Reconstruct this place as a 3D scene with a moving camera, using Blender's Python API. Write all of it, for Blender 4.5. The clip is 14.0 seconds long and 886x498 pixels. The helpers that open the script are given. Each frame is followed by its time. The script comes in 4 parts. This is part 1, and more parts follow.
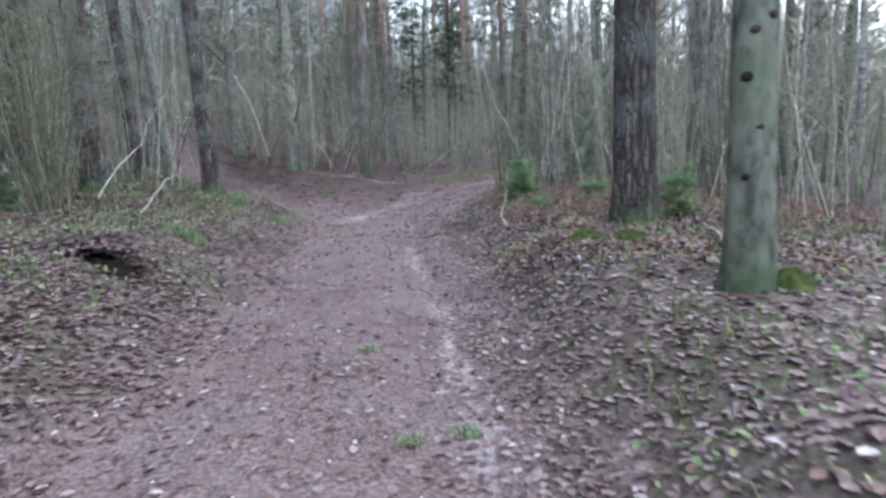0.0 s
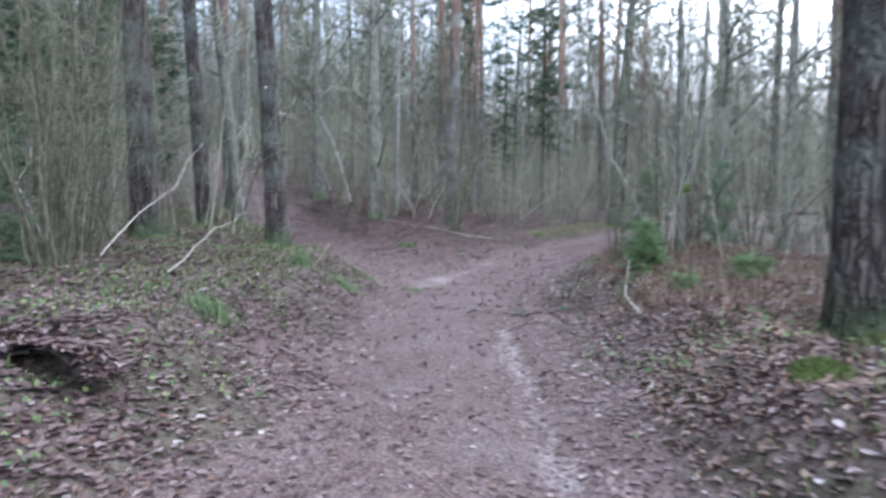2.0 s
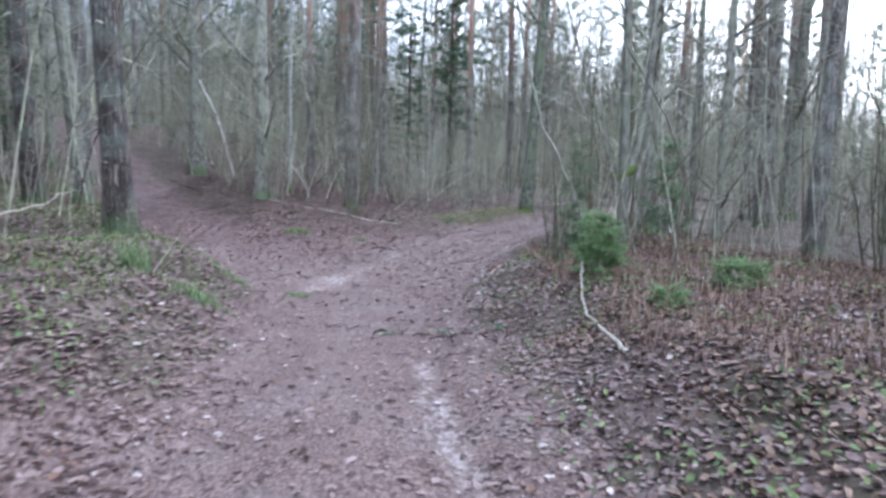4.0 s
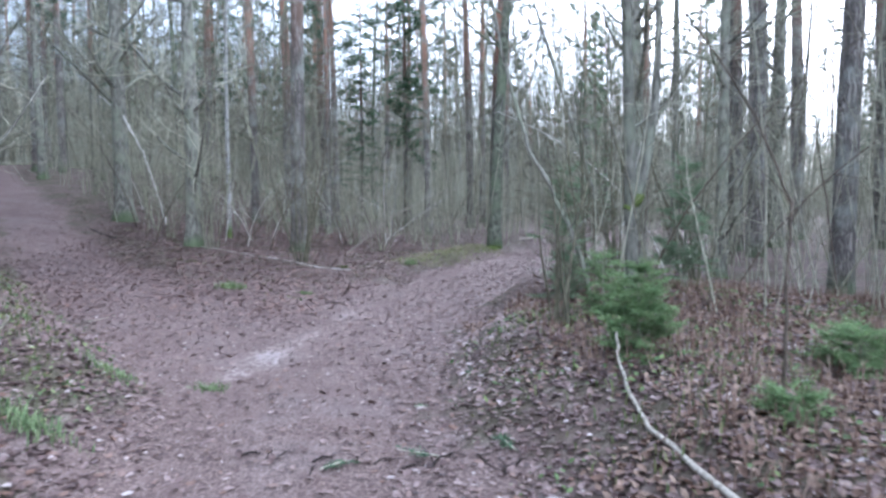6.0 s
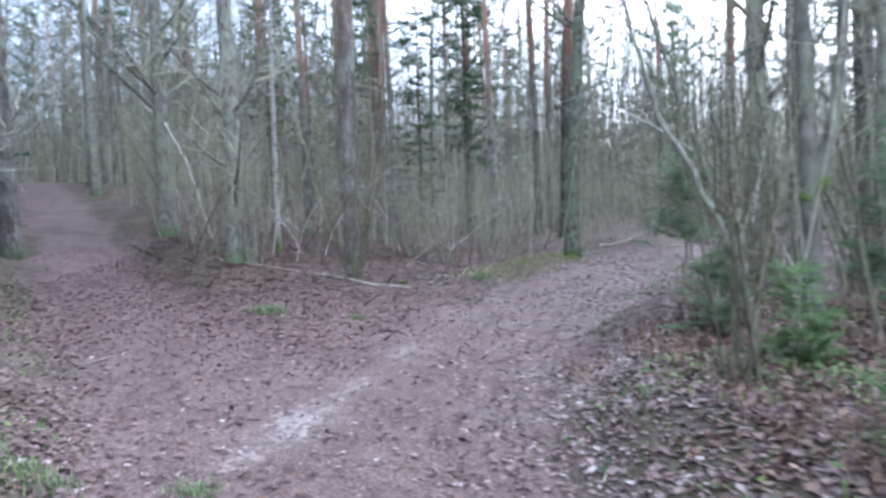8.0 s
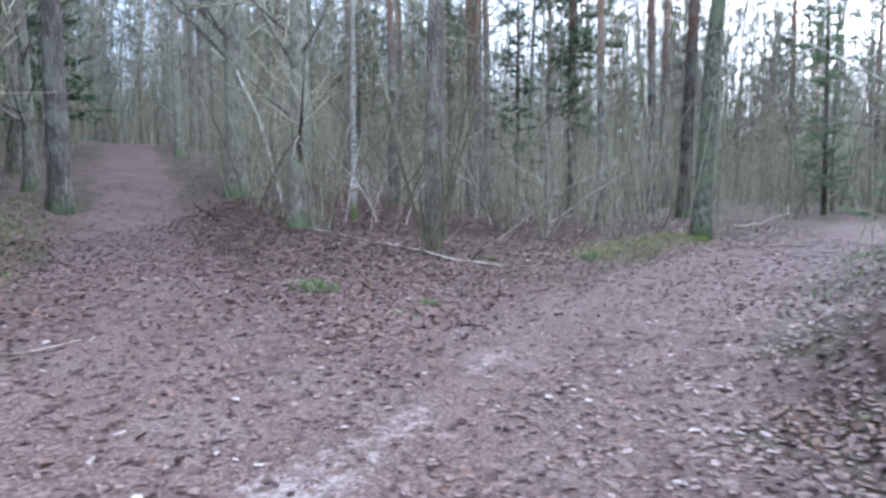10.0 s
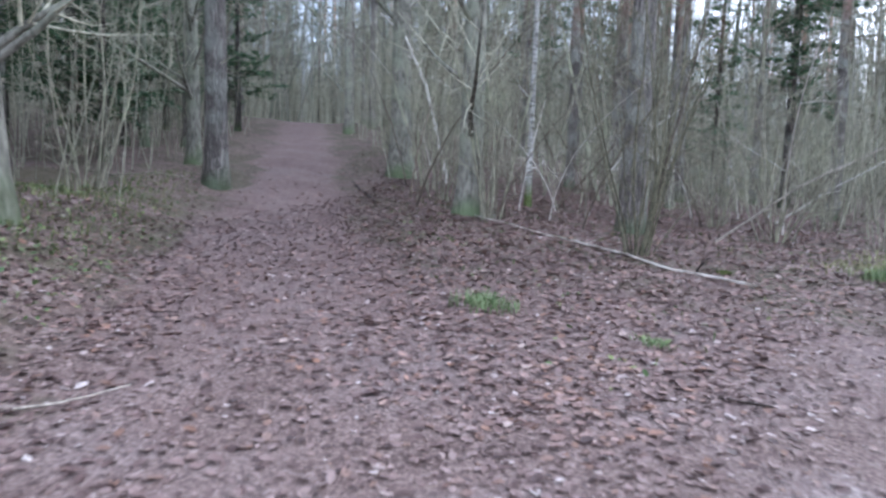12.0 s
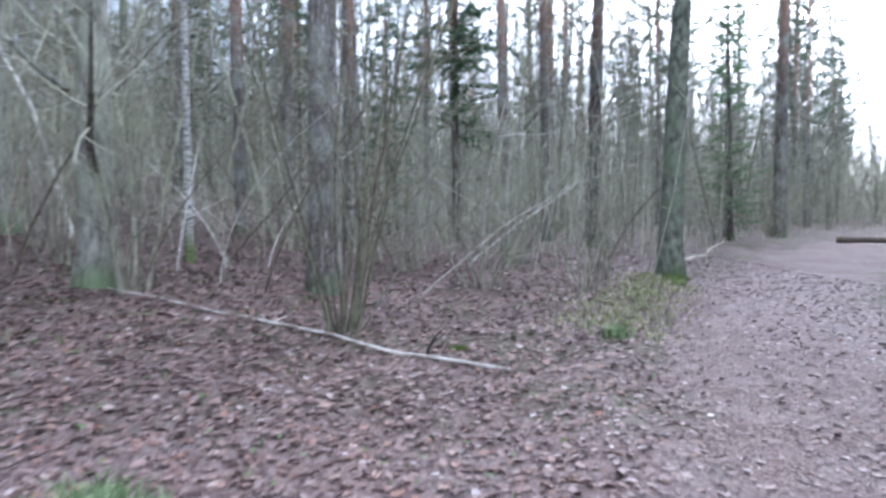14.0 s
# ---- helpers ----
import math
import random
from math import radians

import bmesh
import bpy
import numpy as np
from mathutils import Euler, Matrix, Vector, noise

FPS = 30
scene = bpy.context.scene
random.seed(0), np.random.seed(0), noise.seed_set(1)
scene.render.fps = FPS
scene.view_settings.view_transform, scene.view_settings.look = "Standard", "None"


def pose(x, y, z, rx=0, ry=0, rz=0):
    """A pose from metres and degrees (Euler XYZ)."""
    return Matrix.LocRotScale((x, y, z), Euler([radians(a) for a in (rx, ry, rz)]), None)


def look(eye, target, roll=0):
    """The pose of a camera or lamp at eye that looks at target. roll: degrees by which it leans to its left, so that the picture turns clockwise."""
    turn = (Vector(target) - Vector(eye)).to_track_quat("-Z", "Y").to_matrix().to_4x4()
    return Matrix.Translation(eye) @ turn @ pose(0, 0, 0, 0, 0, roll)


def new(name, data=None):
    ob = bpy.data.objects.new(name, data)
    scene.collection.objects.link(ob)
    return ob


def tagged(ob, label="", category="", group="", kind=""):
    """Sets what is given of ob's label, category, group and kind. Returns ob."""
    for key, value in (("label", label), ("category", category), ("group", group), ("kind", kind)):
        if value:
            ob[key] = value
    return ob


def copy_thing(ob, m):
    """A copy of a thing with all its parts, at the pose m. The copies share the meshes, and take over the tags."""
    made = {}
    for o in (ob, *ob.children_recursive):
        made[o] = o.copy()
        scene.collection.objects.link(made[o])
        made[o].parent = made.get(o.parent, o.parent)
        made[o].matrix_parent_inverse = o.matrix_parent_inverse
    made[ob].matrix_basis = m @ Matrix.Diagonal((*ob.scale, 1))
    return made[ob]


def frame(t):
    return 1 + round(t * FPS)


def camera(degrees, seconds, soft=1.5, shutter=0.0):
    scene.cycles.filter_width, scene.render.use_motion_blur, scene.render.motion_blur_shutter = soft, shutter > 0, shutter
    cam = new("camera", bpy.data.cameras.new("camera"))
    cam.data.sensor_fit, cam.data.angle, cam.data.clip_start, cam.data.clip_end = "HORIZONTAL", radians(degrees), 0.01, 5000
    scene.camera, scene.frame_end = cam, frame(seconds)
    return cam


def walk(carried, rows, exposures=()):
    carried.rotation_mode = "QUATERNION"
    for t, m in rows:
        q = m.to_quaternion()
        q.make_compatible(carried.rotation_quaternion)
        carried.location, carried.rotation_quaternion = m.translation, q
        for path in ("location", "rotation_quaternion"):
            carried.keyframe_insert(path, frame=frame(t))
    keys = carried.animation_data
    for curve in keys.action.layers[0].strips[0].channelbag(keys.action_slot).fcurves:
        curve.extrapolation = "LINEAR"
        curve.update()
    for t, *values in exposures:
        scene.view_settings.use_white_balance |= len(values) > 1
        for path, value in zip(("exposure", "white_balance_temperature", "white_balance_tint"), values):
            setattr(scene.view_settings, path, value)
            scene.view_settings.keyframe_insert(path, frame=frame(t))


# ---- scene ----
cam = camera(67.6, 14.0, soft=2.8, shutter=0.5)

PATH = [
    (0, (-0.061, -0.237, 1.501), (-0.057, 1.74, 1.195), -1.8),
    (0.5, (-0.099, 0.342, 1.52), (-0.135, 2.317, 1.204), -0.3),
    (1, (-0.141, 0.885, 1.519), (-0.169, 2.882, 1.4), -0.3),
    (1.5, (-0.235, 1.533, 1.531), (-0.41, 3.521, 1.41), 0.2),
    (2, (-0.349, 2.119, 1.574), (-0.588, 4.098, 1.414), 0.3),
    (2.5, (-0.42, 2.82, 1.57), (-0.97, 4.728, 1.33), 0.5),
    (3, (-0.488, 3.372, 1.547), (-0.713, 5.342, 1.288), 3.1),
    (3.5, (-0.561, 4.031, 1.526), (-0.668, 6.017, 1.321), 2.7),
    (3.7, (-0.58, 4.215, 1.558), (-0.599, 6.203, 1.336), 2.6),
    (5.8, (-0.631, 6.527, 1.571), (-0.426, 8.514, 1.461), -0.4),
    (6, (-0.613, 6.755, 1.602), (-0.423, 8.743, 1.493), -0.5),
    (6.5, (-0.65, 7.298, 1.596), (-0.396, 9.279, 1.498), 0.2),
    (7, (-0.616, 7.905, 1.568), (-0.514, 9.9, 1.481), -1.0),
    (7.5, (-0.68, 8.499, 1.561), (-0.538, 10.492, 1.482), -1.3),
    (8, (-0.689, 9.099, 1.538), (-0.679, 11.098, 1.459), -2.0),
    (8.2, (-0.707, 9.355, 1.592), (-0.759, 11.353, 1.525), -1.7),
    (10.3, (-0.9, 12.056, 1.246), (-1.222, 14.024, 1.089), -0.2),
    (10.5, (-0.958, 12.24, 1.274), (-1.319, 14.2, 1.103), -0.2),
    (11, (-1.149, 12.815, 1.233), (-1.525, 14.768, 1.025), 0.8),
    (11.5, (-1.428, 13.442, 1.246), (-2.131, 15.305, 1.055), 1.4),
    (12, (-1.692, 14.014, 1.256), (-2.422, 15.866, 1.066), 1.9),
    (12.5, (-1.92, 14.633, 1.295), (-2.5, 16.542, 1.156), 2.2),
    (13, (-2.093, 15.18, 1.355), (-2.604, 17.109, 1.22), 1.9),
    (13.5, (-2.251, 15.748, 1.443), (-2.301, 17.742, 1.304), 1.4),
    (14, (-2.212, 16.417, 1.474), (-1.997, 18.404, 1.4), -0.6),
]
walk(cam, [(t, look(eye, target, roll)) for t, eye, target, roll in PATH], [(0, 1.5, 5180, 10.5), (3, 1.66, 5140, 10.5), (7, 1.74, 5050, 10), (10, 1.72, 5080, 10.5), (11.5, 1.62, 5130, 11.5), (12.5, 1.7, 5160, 11.5), (14, 1.76, 5060, 10.5)])

# ---- sky, sun ----
world = bpy.data.worlds.new("overcast_sky")
scene.world = world
world.use_nodes = True
wn, wl = world.node_tree.nodes, world.node_tree.links
sky = wn.new("ShaderNodeTexSky")
sky.sky_type, sky.sun_disc = "NISHITA", False
sky.sun_elevation, sky.sun_rotation = radians(36), radians(35)
sky.air_density, sky.dust_density, sky.ozone_density = 1.0, 6.0, 2.0
grey = wn.new("ShaderNodeHueSaturation")
grey.inputs["Saturation"].default_value = 0.45
wl.new(sky.outputs[0], grey.inputs["Color"])
wl.new(grey.outputs[0], wn["Background"].inputs[0])
wn["Background"].inputs[1].default_value = 0.14
sun = new("sun", bpy.data.lights.new("sun", "SUN"))
sun.data.energy, sun.data.angle, sun.data.color = 1.5, radians(80), (1.0, 0.97, 0.93)
sun.matrix_world = look((8, -30, 34), (0, 0, 0))


# ---- materials ----
def material(name, rough=0.9):
    m = bpy.data.materials.new(name)
    m.use_nodes = True
    b = m.node_tree.nodes["Principled BSDF"]
    b.inputs["Roughness"].default_value = rough
    b.inputs["Specular IOR Level"].default_value = 0.25
    return m, m.node_tree.nodes, m.node_tree.links, b


def ramp(nodes, stops):
    r = nodes.new("ShaderNodeValToRGB")
    while len(r.color_ramp.elements) < len(stops):
        r.color_ramp.elements.new(0.5)
    for e, (p, c) in zip(r.color_ramp.elements, stops):
        e.position, e.color = p, (*c, 1)
    return r


def noise_node(nodes, links, scale, detail=5, stretch=None, coords="Object"):
    tc = nodes.new("ShaderNodeTexCoord")
    n = nodes.new("ShaderNodeTexNoise")
    n.inputs["Scale"].default_value, n.inputs["Detail"].default_value = scale, detail
    src = tc.outputs[coords]
    if stretch:
        mp = nodes.new("ShaderNodeMapping")
        mp.inputs["Scale"].default_value = stretch
        links.new(src, mp.inputs[0])
        src = mp.outputs[0]
    links.new(src, n.inputs["Vector"])
    return n


def mixed(nodes, links, fac, a, b):
    mx = nodes.new("ShaderNodeMix")
    mx.data_type = "RGBA"
    for sock, v in ((mx.inputs[0], fac), (mx.inputs[6], a), (mx.inputs[7], b)):
        if hasattr(v, "is_linked"):
            links.new(v, sock)
        else:
            sock.default_value = v if isinstance(v, float) else (*v, 1)
    return mx.outputs[2]


def bump(nodes, links, height, b, strength, distance):
    bp = nodes.new("ShaderNodeBump")
    bp.inputs["Strength"].default_value, bp.inputs["Distance"].default_value = strength, distance
    links.new(height, bp.inputs["Height"])
    links.new(bp.outputs[0], b.inputs["Normal"])


def ranged(nodes, links, v, a, b, c=0.0, d=1.0):
    mr = nodes.new("ShaderNodeMapRange")
    for k, x in zip((1, 2, 3, 4), (a, b, c, d)):
        mr.inputs[k].default_value = x
    links.new(v, mr.inputs[0])
    return mr.outputs[0]


def height_of(nodes, links):
    tc, sx = nodes.new("ShaderNodeTexCoord"), nodes.new("ShaderNodeSeparateXYZ")
    links.new(tc.outputs["Object"], sx.inputs[0])
    return sx.outputs["Z"]


def bark(name, dark, light, scale, stretch, relief, lichen=None, upper=None, foot=None, plates=False):
    """Furrowed or smooth bark; lichen patches; upper: colour high on the stem; foot: moss low down."""
    m, n, l, b = material(name)
    grain = noise_node(n, l, scale, 6, stretch)
    c = ramp(n, ((0.36, dark), (0.64, light)))
    l.new(grain.outputs["Fac"], c.inputs[0])
    col, lumps = c.outputs[0], grain.outputs["Fac"]
    if plates:
        mp, tc, vo = n.new("ShaderNodeMapping"), n.new("ShaderNodeTexCoord"), n.new("ShaderNodeTexVoronoi")
        mp.inputs["Scale"].default_value = (1, 1, 0.09)
        warp = noise_node(n, l, 6, 3)
        off = n.new("ShaderNodeVectorMath")
        off.operation = "MULTIPLY_ADD"
        off.inputs[1].default_value = (0.1, 0.1, 0.9)
        l.new(warp.outputs["Color"], off.inputs[0])
        l.new(tc.outputs["Object"], off.inputs[2])
        l.new(off.outputs[0], mp.inputs[0])
        vo.feature = "DISTANCE_TO_EDGE"
        vo.inputs["Scale"].default_value = 19
        l.new(mp.outputs[0], vo.inputs["Vector"])
        crack = ranged(n, l, vo.outputs["Distance"], 0.0, 0.3)
        col = mixed(n, l, crack, tuple(0.75 * v for v in dark), col)
        sm = n.new("ShaderNodeMath")
        sm.operation = "MULTIPLY_ADD"
        sm.inputs[1].default_value = 0.4
        l.new(lumps, sm.inputs[0])
        l.new(crack, sm.inputs[2])
        lumps = sm.outputs[0]
    blot = noise_node(n, l, 1.7, 4)
    if upper:
        k = ranged(n, l, height_of(n, l), 5.0, 10.0)
        col = mixed(n, l, k, col, upper)
    if lichen:
        k = ranged(n, l, blot.outputs["Fac"], 0.48, 0.62, 0.0, 0.7)
        col = mixed(n, l, k, col, lichen)
    if foot:
        wob = n.new("ShaderNodeMath")
        wob.operation = "MULTIPLY_ADD"
        wob.inputs[1].default_value = -0.9
        l.new(blot.outputs["Fac"], wob.inputs[0])
        l.new(height_of(n, l), wob.inputs[2])
        k = ranged(n, l, wob.outputs[0], -0.4, 0.05, 0.65, 0.0)
        col = mixed(n, l, k, col, foot)
    info = n.new("ShaderNodeObjectInfo")
    hs = n.new("ShaderNodeHueSaturation")
    l.new(ranged(n, l, info.outputs["Random"], 0, 1, 0.75, 1.25), hs.inputs["Value"])
    l.new(col, hs.inputs["Color"])
    l.new(hs.outputs[0], b.inputs["Base Color"])
    bump(n, l, lumps, b, relief, 0.03)
    return m


PINE = bark("pine_bark", (0.05, 0.042, 0.038), (0.215, 0.178, 0.155), 9, (1, 1, 0.22), 1.0, (0.17, 0.18, 0.155), (0.3, 0.16, 0.11), (0.08, 0.12, 0.045), plates=True)
# paler copy of PINE: haze put into far pines' colour, lichen grey on nearer
HAZEGREYPINE = bark("hazed_grey_pine_bark", (0.13, 0.115, 0.105), (0.36, 0.325, 0.295), 9, (1, 1, 0.22), 0.9, (0.33, 0.34, 0.3), (0.42, 0.25, 0.18), (0.09, 0.13, 0.05), plates=True)
GREYBARK = bark("grey_bark", (0.105, 0.1, 0.083), (0.285, 0.275, 0.23), 14, (1, 1, 0.4), 0.5, (0.25, 0.27, 0.195), None, (0.07, 0.11, 0.035))
BEECH = bark("smooth_green_grey_bark", (0.07, 0.073, 0.054), (0.215, 0.225, 0.17), 11, (1, 1, 0.55), 0.5, (0.17, 0.2, 0.125), None, (0.05, 0.08, 0.03))
HAZEL = bark("hazel_bark", (0.13, 0.12, 0.09), (0.35, 0.33, 0.25), 22, (1, 1, 0.3), 0.3, (0.33, 0.34, 0.225))
TWIG = bark("twig_bark", (0.25, 0.24, 0.18), (0.49, 0.475, 0.365), 25, (1, 1, 0.4), 0.2)
DEADWOOD = bark("bleached_wood", (0.42, 0.39, 0.35), (0.75, 0.71, 0.65), 30, (1, 1, 0.2), 0.4)
POLE = bark("peeling_pole_bark", (0.16, 0.125, 0.1), (0.66, 0.62, 0.56), 5, (1, 1, 1), 0.4)
BROWNTWIG = bark("brown_twig_bark", (0.07, 0.055, 0.042), (0.19, 0.155, 0.12), 25, (1, 1, 0.4), 0.2)
GREYWOOD = bark("dead_grey_wood", (0.24, 0.215, 0.18), (0.5, 0.45, 0.38), 30, (1, 1, 0.2), 0.4)
OLIVETWIG = bark("olive_shoot_bark", (0.085, 0.082, 0.055), (0.22, 0.205, 0.14), 25, (1, 1, 0.4), 0.2)
# near-black: wood colour on knots and twigs, painted shade in hollow and rut
SHADEWOOD = bark("dark_wood_and_shade", (0.012, 0.009, 0.008), (0.05, 0.037, 0.03), 12, (1, 1, 0.5), 0.8)


def birch_bark():
    m, n, l, b = material("birch_bark", 0.7)
    bands = noise_node(n, l, 6, 4, (1, 1, 7))
    c = ramp(n, ((0.36, (0.05, 0.045, 0.04)), (0.48, (0.34, 0.33, 0.305)), (0.7, (0.5, 0.49, 0.46))))
    l.new(bands.outputs["Fac"], c.inputs[0])
    k = ranged(n, l, height_of(n, l), 0.25, 0.7, 0.92, 0.0)
    moss = noise_node(n, l, 30)
    g = ramp(n, ((0.35, (0.04, 0.07, 0.015)), (0.7, (0.16, 0.2, 0.04))))
    l.new(moss.outputs["Fac"], g.inputs[0])
    l.new(mixed(n, l, k, c.outputs[0], g.outputs[0]), b.inputs["Base Color"])
    bump(n, l, bands.outputs["Fac"], b, 0.3, 0.01)
    return m


BIRCH = birch_bark()


def island_material(name, stops, rough=0.8, through_light=0.0, grain=40):
    m, n, l, b = material(name, rough)
    g = n.new("ShaderNodeNewGeometry")
    c = ramp(n, stops)
    l.new(g.outputs["Random Per Island"], c.inputs[0])
    v = noise_node(n, l, grain, 3)
    hs = n.new("ShaderNodeHueSaturation")
    l.new(ranged(n, l, v.outputs["Fac"], 0.3, 0.7, 0.75, 1.25), hs.inputs["Value"])
    l.new(c.outputs[0], hs.inputs["Color"])
    l.new(hs.outputs[0], b.inputs["Base Color"])
    if through_light:
        tr, mx, out = n.new("ShaderNodeBsdfTranslucent"), n.new("ShaderNodeMixShader"), n["Material Output"]
        mx.inputs[0].default_value = through_light
        l.new(hs.outputs[0], tr.inputs[0])
        l.new(b.outputs[0], mx.inputs[1])
        l.new(tr.outputs[0], mx.inputs[2])
        l.new(mx.outputs[0], out.inputs[0])
    return m


LEAF_STOPS = ((0.0, (0.06, 0.038, 0.036)), (0.25, (0.125, 0.08, 0.073)), (0.55, (0.195, 0.135, 0.125)), (0.78, (0.25, 0.183, 0.17)),
              (0.88, (0.165, 0.09, 0.062)), (0.96, (0.33, 0.26, 0.245)), (1.0, (0.48, 0.42, 0.4)))
LEAF = island_material("fallen_leaf", LEAF_STOPS, 0.55)
RUSSET = island_material("russet_leaf", ((0.0, (0.1, 0.06, 0.053)), (0.4, (0.2, 0.128, 0.112)), (0.75, (0.27, 0.185, 0.165)), (0.93, (0.25, 0.135, 0.09)), (1.0, (0.4, 0.32, 0.29))), 0.6)
NEEDLE = island_material("spruce_needle", ((0.0, (0.045, 0.085, 0.05)), (0.6, (0.08, 0.14, 0.075)), (1.0, (0.13, 0.2, 0.1))), 0.7, 0.3)
YOUNG = island_material("young_spruce_needle", ((0.0, (0.13, 0.2, 0.09)), (0.6, (0.22, 0.32, 0.145)), (1.0, (0.35, 0.45, 0.22))), 0.8, 0.45)
PINENEEDLE = island_material("pine_needle", ((0.0, (0.09, 0.13, 0.095)), (1.0, (0.2, 0.25, 0.17))), 0.7, 0.45)
GRASS = island_material("grass_blade", ((0.0, (0.12, 0.175, 0.075)), (0.6, (0.19, 0.255, 0.12)), (1.0, (0.3, 0.345, 0.18))), 0.7)
DRYGRASS = island_material("dry_grass_blade", ((0.0, (0.07, 0.095, 0.035)), (0.5, (0.13, 0.155, 0.06)), (1.0, (0.22, 0.225, 0.11))), 0.8)
VERGE = island_material("verge_moss_grass", ((0.0, (0.14, 0.155, 0.07)), (0.5, (0.25, 0.265, 0.125)), (1.0, (0.38, 0.37, 0.21))), 0.8)
HERB = island_material("herb_leaf", ((0.0, (0.07, 0.11, 0.045)), (0.6, (0.14, 0.19, 0.075)), (1.0, (0.24, 0.27, 0.11))), 0.7)
MOSS = island_material("moss", ((0.0, (0.05, 0.075, 0.02)), (1.0, (0.13, 0.155, 0.045))), 0.95, 0.0, 25)
FERN = island_material("withered_fern", ((0.0, (0.11, 0.067, 0.05)), (0.5, (0.205, 0.135, 0.103)), (1.0, (0.33, 0.24, 0.185))), 0.8)
OLIVE = island_material("olive_needle", ((0.0, (0.13, 0.19, 0.115)), (1.0, (0.26, 0.34, 0.2))), 0.8, 0.5)


def ground_material():
    m, n, l, b = material("forest_floor", 0.85)
    fine, mid, big = noise_node(n, l, 38, 8), noise_node(n, l, 7, 6), noise_node(n, l, 1.1, 5)
    soil = ramp(n, ((0.3, (0.088, 0.058, 0.052)), (0.5, (0.162, 0.112, 0.102)), (0.72, (0.25, 0.186, 0.172))))
    l.new(mid.outputs["Fac"], soil.inputs[0])
    grit = ramp(n, ((0.36, (0.035, 0.024, 0.021)), (0.5, (0.16, 0.115, 0.104)), (0.66, (0.36, 0.29, 0.27))))
    l.new(fine.outputs["Fac"], grit.inputs[0])
    worn = ramp(n, ((0.35, (0.09, 0.054, 0.046)), (0.5, (0.165, 0.108, 0.096)), (0.65, (0.205, 0.162, 0.156))))
    l.new(big.outputs["Fac"], worn.inputs[0])
    path_col = mixed(n, l, 0.42, mixed(n, l, 0.5, soil.outputs[0], worn.outputs[0]), grit.outputs[0])
    vor = n.new("ShaderNodeTexVoronoi")
    vor.inputs["Scale"].default_value = 17
    tc = n.new("ShaderNodeTexCoord")
    wobble = noise_node(n, l, 12, 3)
    add = n.new("ShaderNodeVectorMath")
    add.operation = "MULTIPLY_ADD"
    add.inputs[1].default_value = (0.12, 0.12, 0.12)
    l.new(wobble.outputs["Color"], add.inputs[0])
    l.new(tc.outputs["Object"], add.inputs[2])
    l.new(add.outputs[0], vor.inputs["Vector"])
    sep = n.new("ShaderNodeSeparateColor")
    l.new(vor.outputs["Color"], sep.inputs[0])
    lit = ramp(n, ((0.0, (0.06, 0.042, 0.037)), (0.4, (0.125, 0.086, 0.075)), (0.75, (0.17, 0.122, 0.108)), (1.0, (0.23, 0.18, 0.165))))
    l.new(sep.outputs[0], lit.inputs[0])
    green = ramp(n, ((0.35, (0.035, 0.04, 0.018)), (0.65, (0.1, 0.1, 0.048))))
    l.new(fine.outputs["Fac"], green.inputs[0])
    k = ranged(n, l, big.outputs["Fac"], 0.42, 0.6, 0.05, 0.6)
    floor_col = mixed(n, l, k, lit.outputs[0], green.outputs[0])
    at = n.new("ShaderNodeAttribute")
    at.attribute_name = "cover"
    sc = n.new("ShaderNodeSeparateColor")
    l.new(at.outputs["Color"], sc.inputs[0])
    edge = n.new("ShaderNodeMath")
    edge.operation = "MULTIPLY_ADD"
    edge.inputs[1].default_value = 0.7
    l.new(mid.outputs["Fac"], edge.inputs[0])
    l.new(sc.outputs[0], edge.inputs[2])
    col = mixed(n, l, ranged(n, l, edge.outputs[0], 0.7, 0.95), floor_col, path_col)
    edge2 = n.new("ShaderNodeMath")
    edge2.operation = "MULTIPLY_ADD"
    edge2.inputs[1].default_value = 2.2
    speck = noise_node(n, l, 15, 6)
    l.new(speck.outputs["Fac"], edge2.inputs[0])
    l.new(sc.outputs[1], edge2.inputs[2])
    sand = ramp(n, ((0.3, (0.27, 0.22, 0.205)), (0.7, (0.5, 0.44, 0.42))))
    l.new(fine.outputs["Fac"], sand.inputs[0])
    col = mixed(n, l, ranged(n, l, edge2.outputs[0], 1.5, 2.1, 0.0, 0.9), col, sand.outputs[0])
    l.new(col, b.inputs["Base Color"])
    mx = n.new("ShaderNodeMath")
    mx.operation = "ADD"
    l.new(fine.outputs["Fac"], mx.inputs[0])
    l.new(sep.outputs[0], mx.inputs[1])
    bump(n, l, mx.outputs[0], b, 0.85, 0.03)
    return m


FLOOR = ground_material()


# ---- the lie of the land ----
MAIN = ((-0.9, -40), (-0.9, 5), (-1.1, 9), (-1.4, 13))
LEFT = ((-1.4, 13), (-2.9, 15.4), (-5.3, 19), (-8.6, 24), (-15, 34), (-21.5, 44), (-28, 54))
RIGHT = ((-1.4, 13), (-0.6, 16.5), (0.9, 20.3), (2.9, 24), (5.2, 27.6), (9, 32), (16, 38.5), (30, 49), (60, 68))
RUT = ((0.35, -2), (0.1, 3.6), (-0.1, 5.8), (-0.6, 10.2))
STREAK = ((-2.1, 13.4), (-1.8, 14.4), (-1.0, 17.4), (0.5, 21.2), (2.2, 24.6))


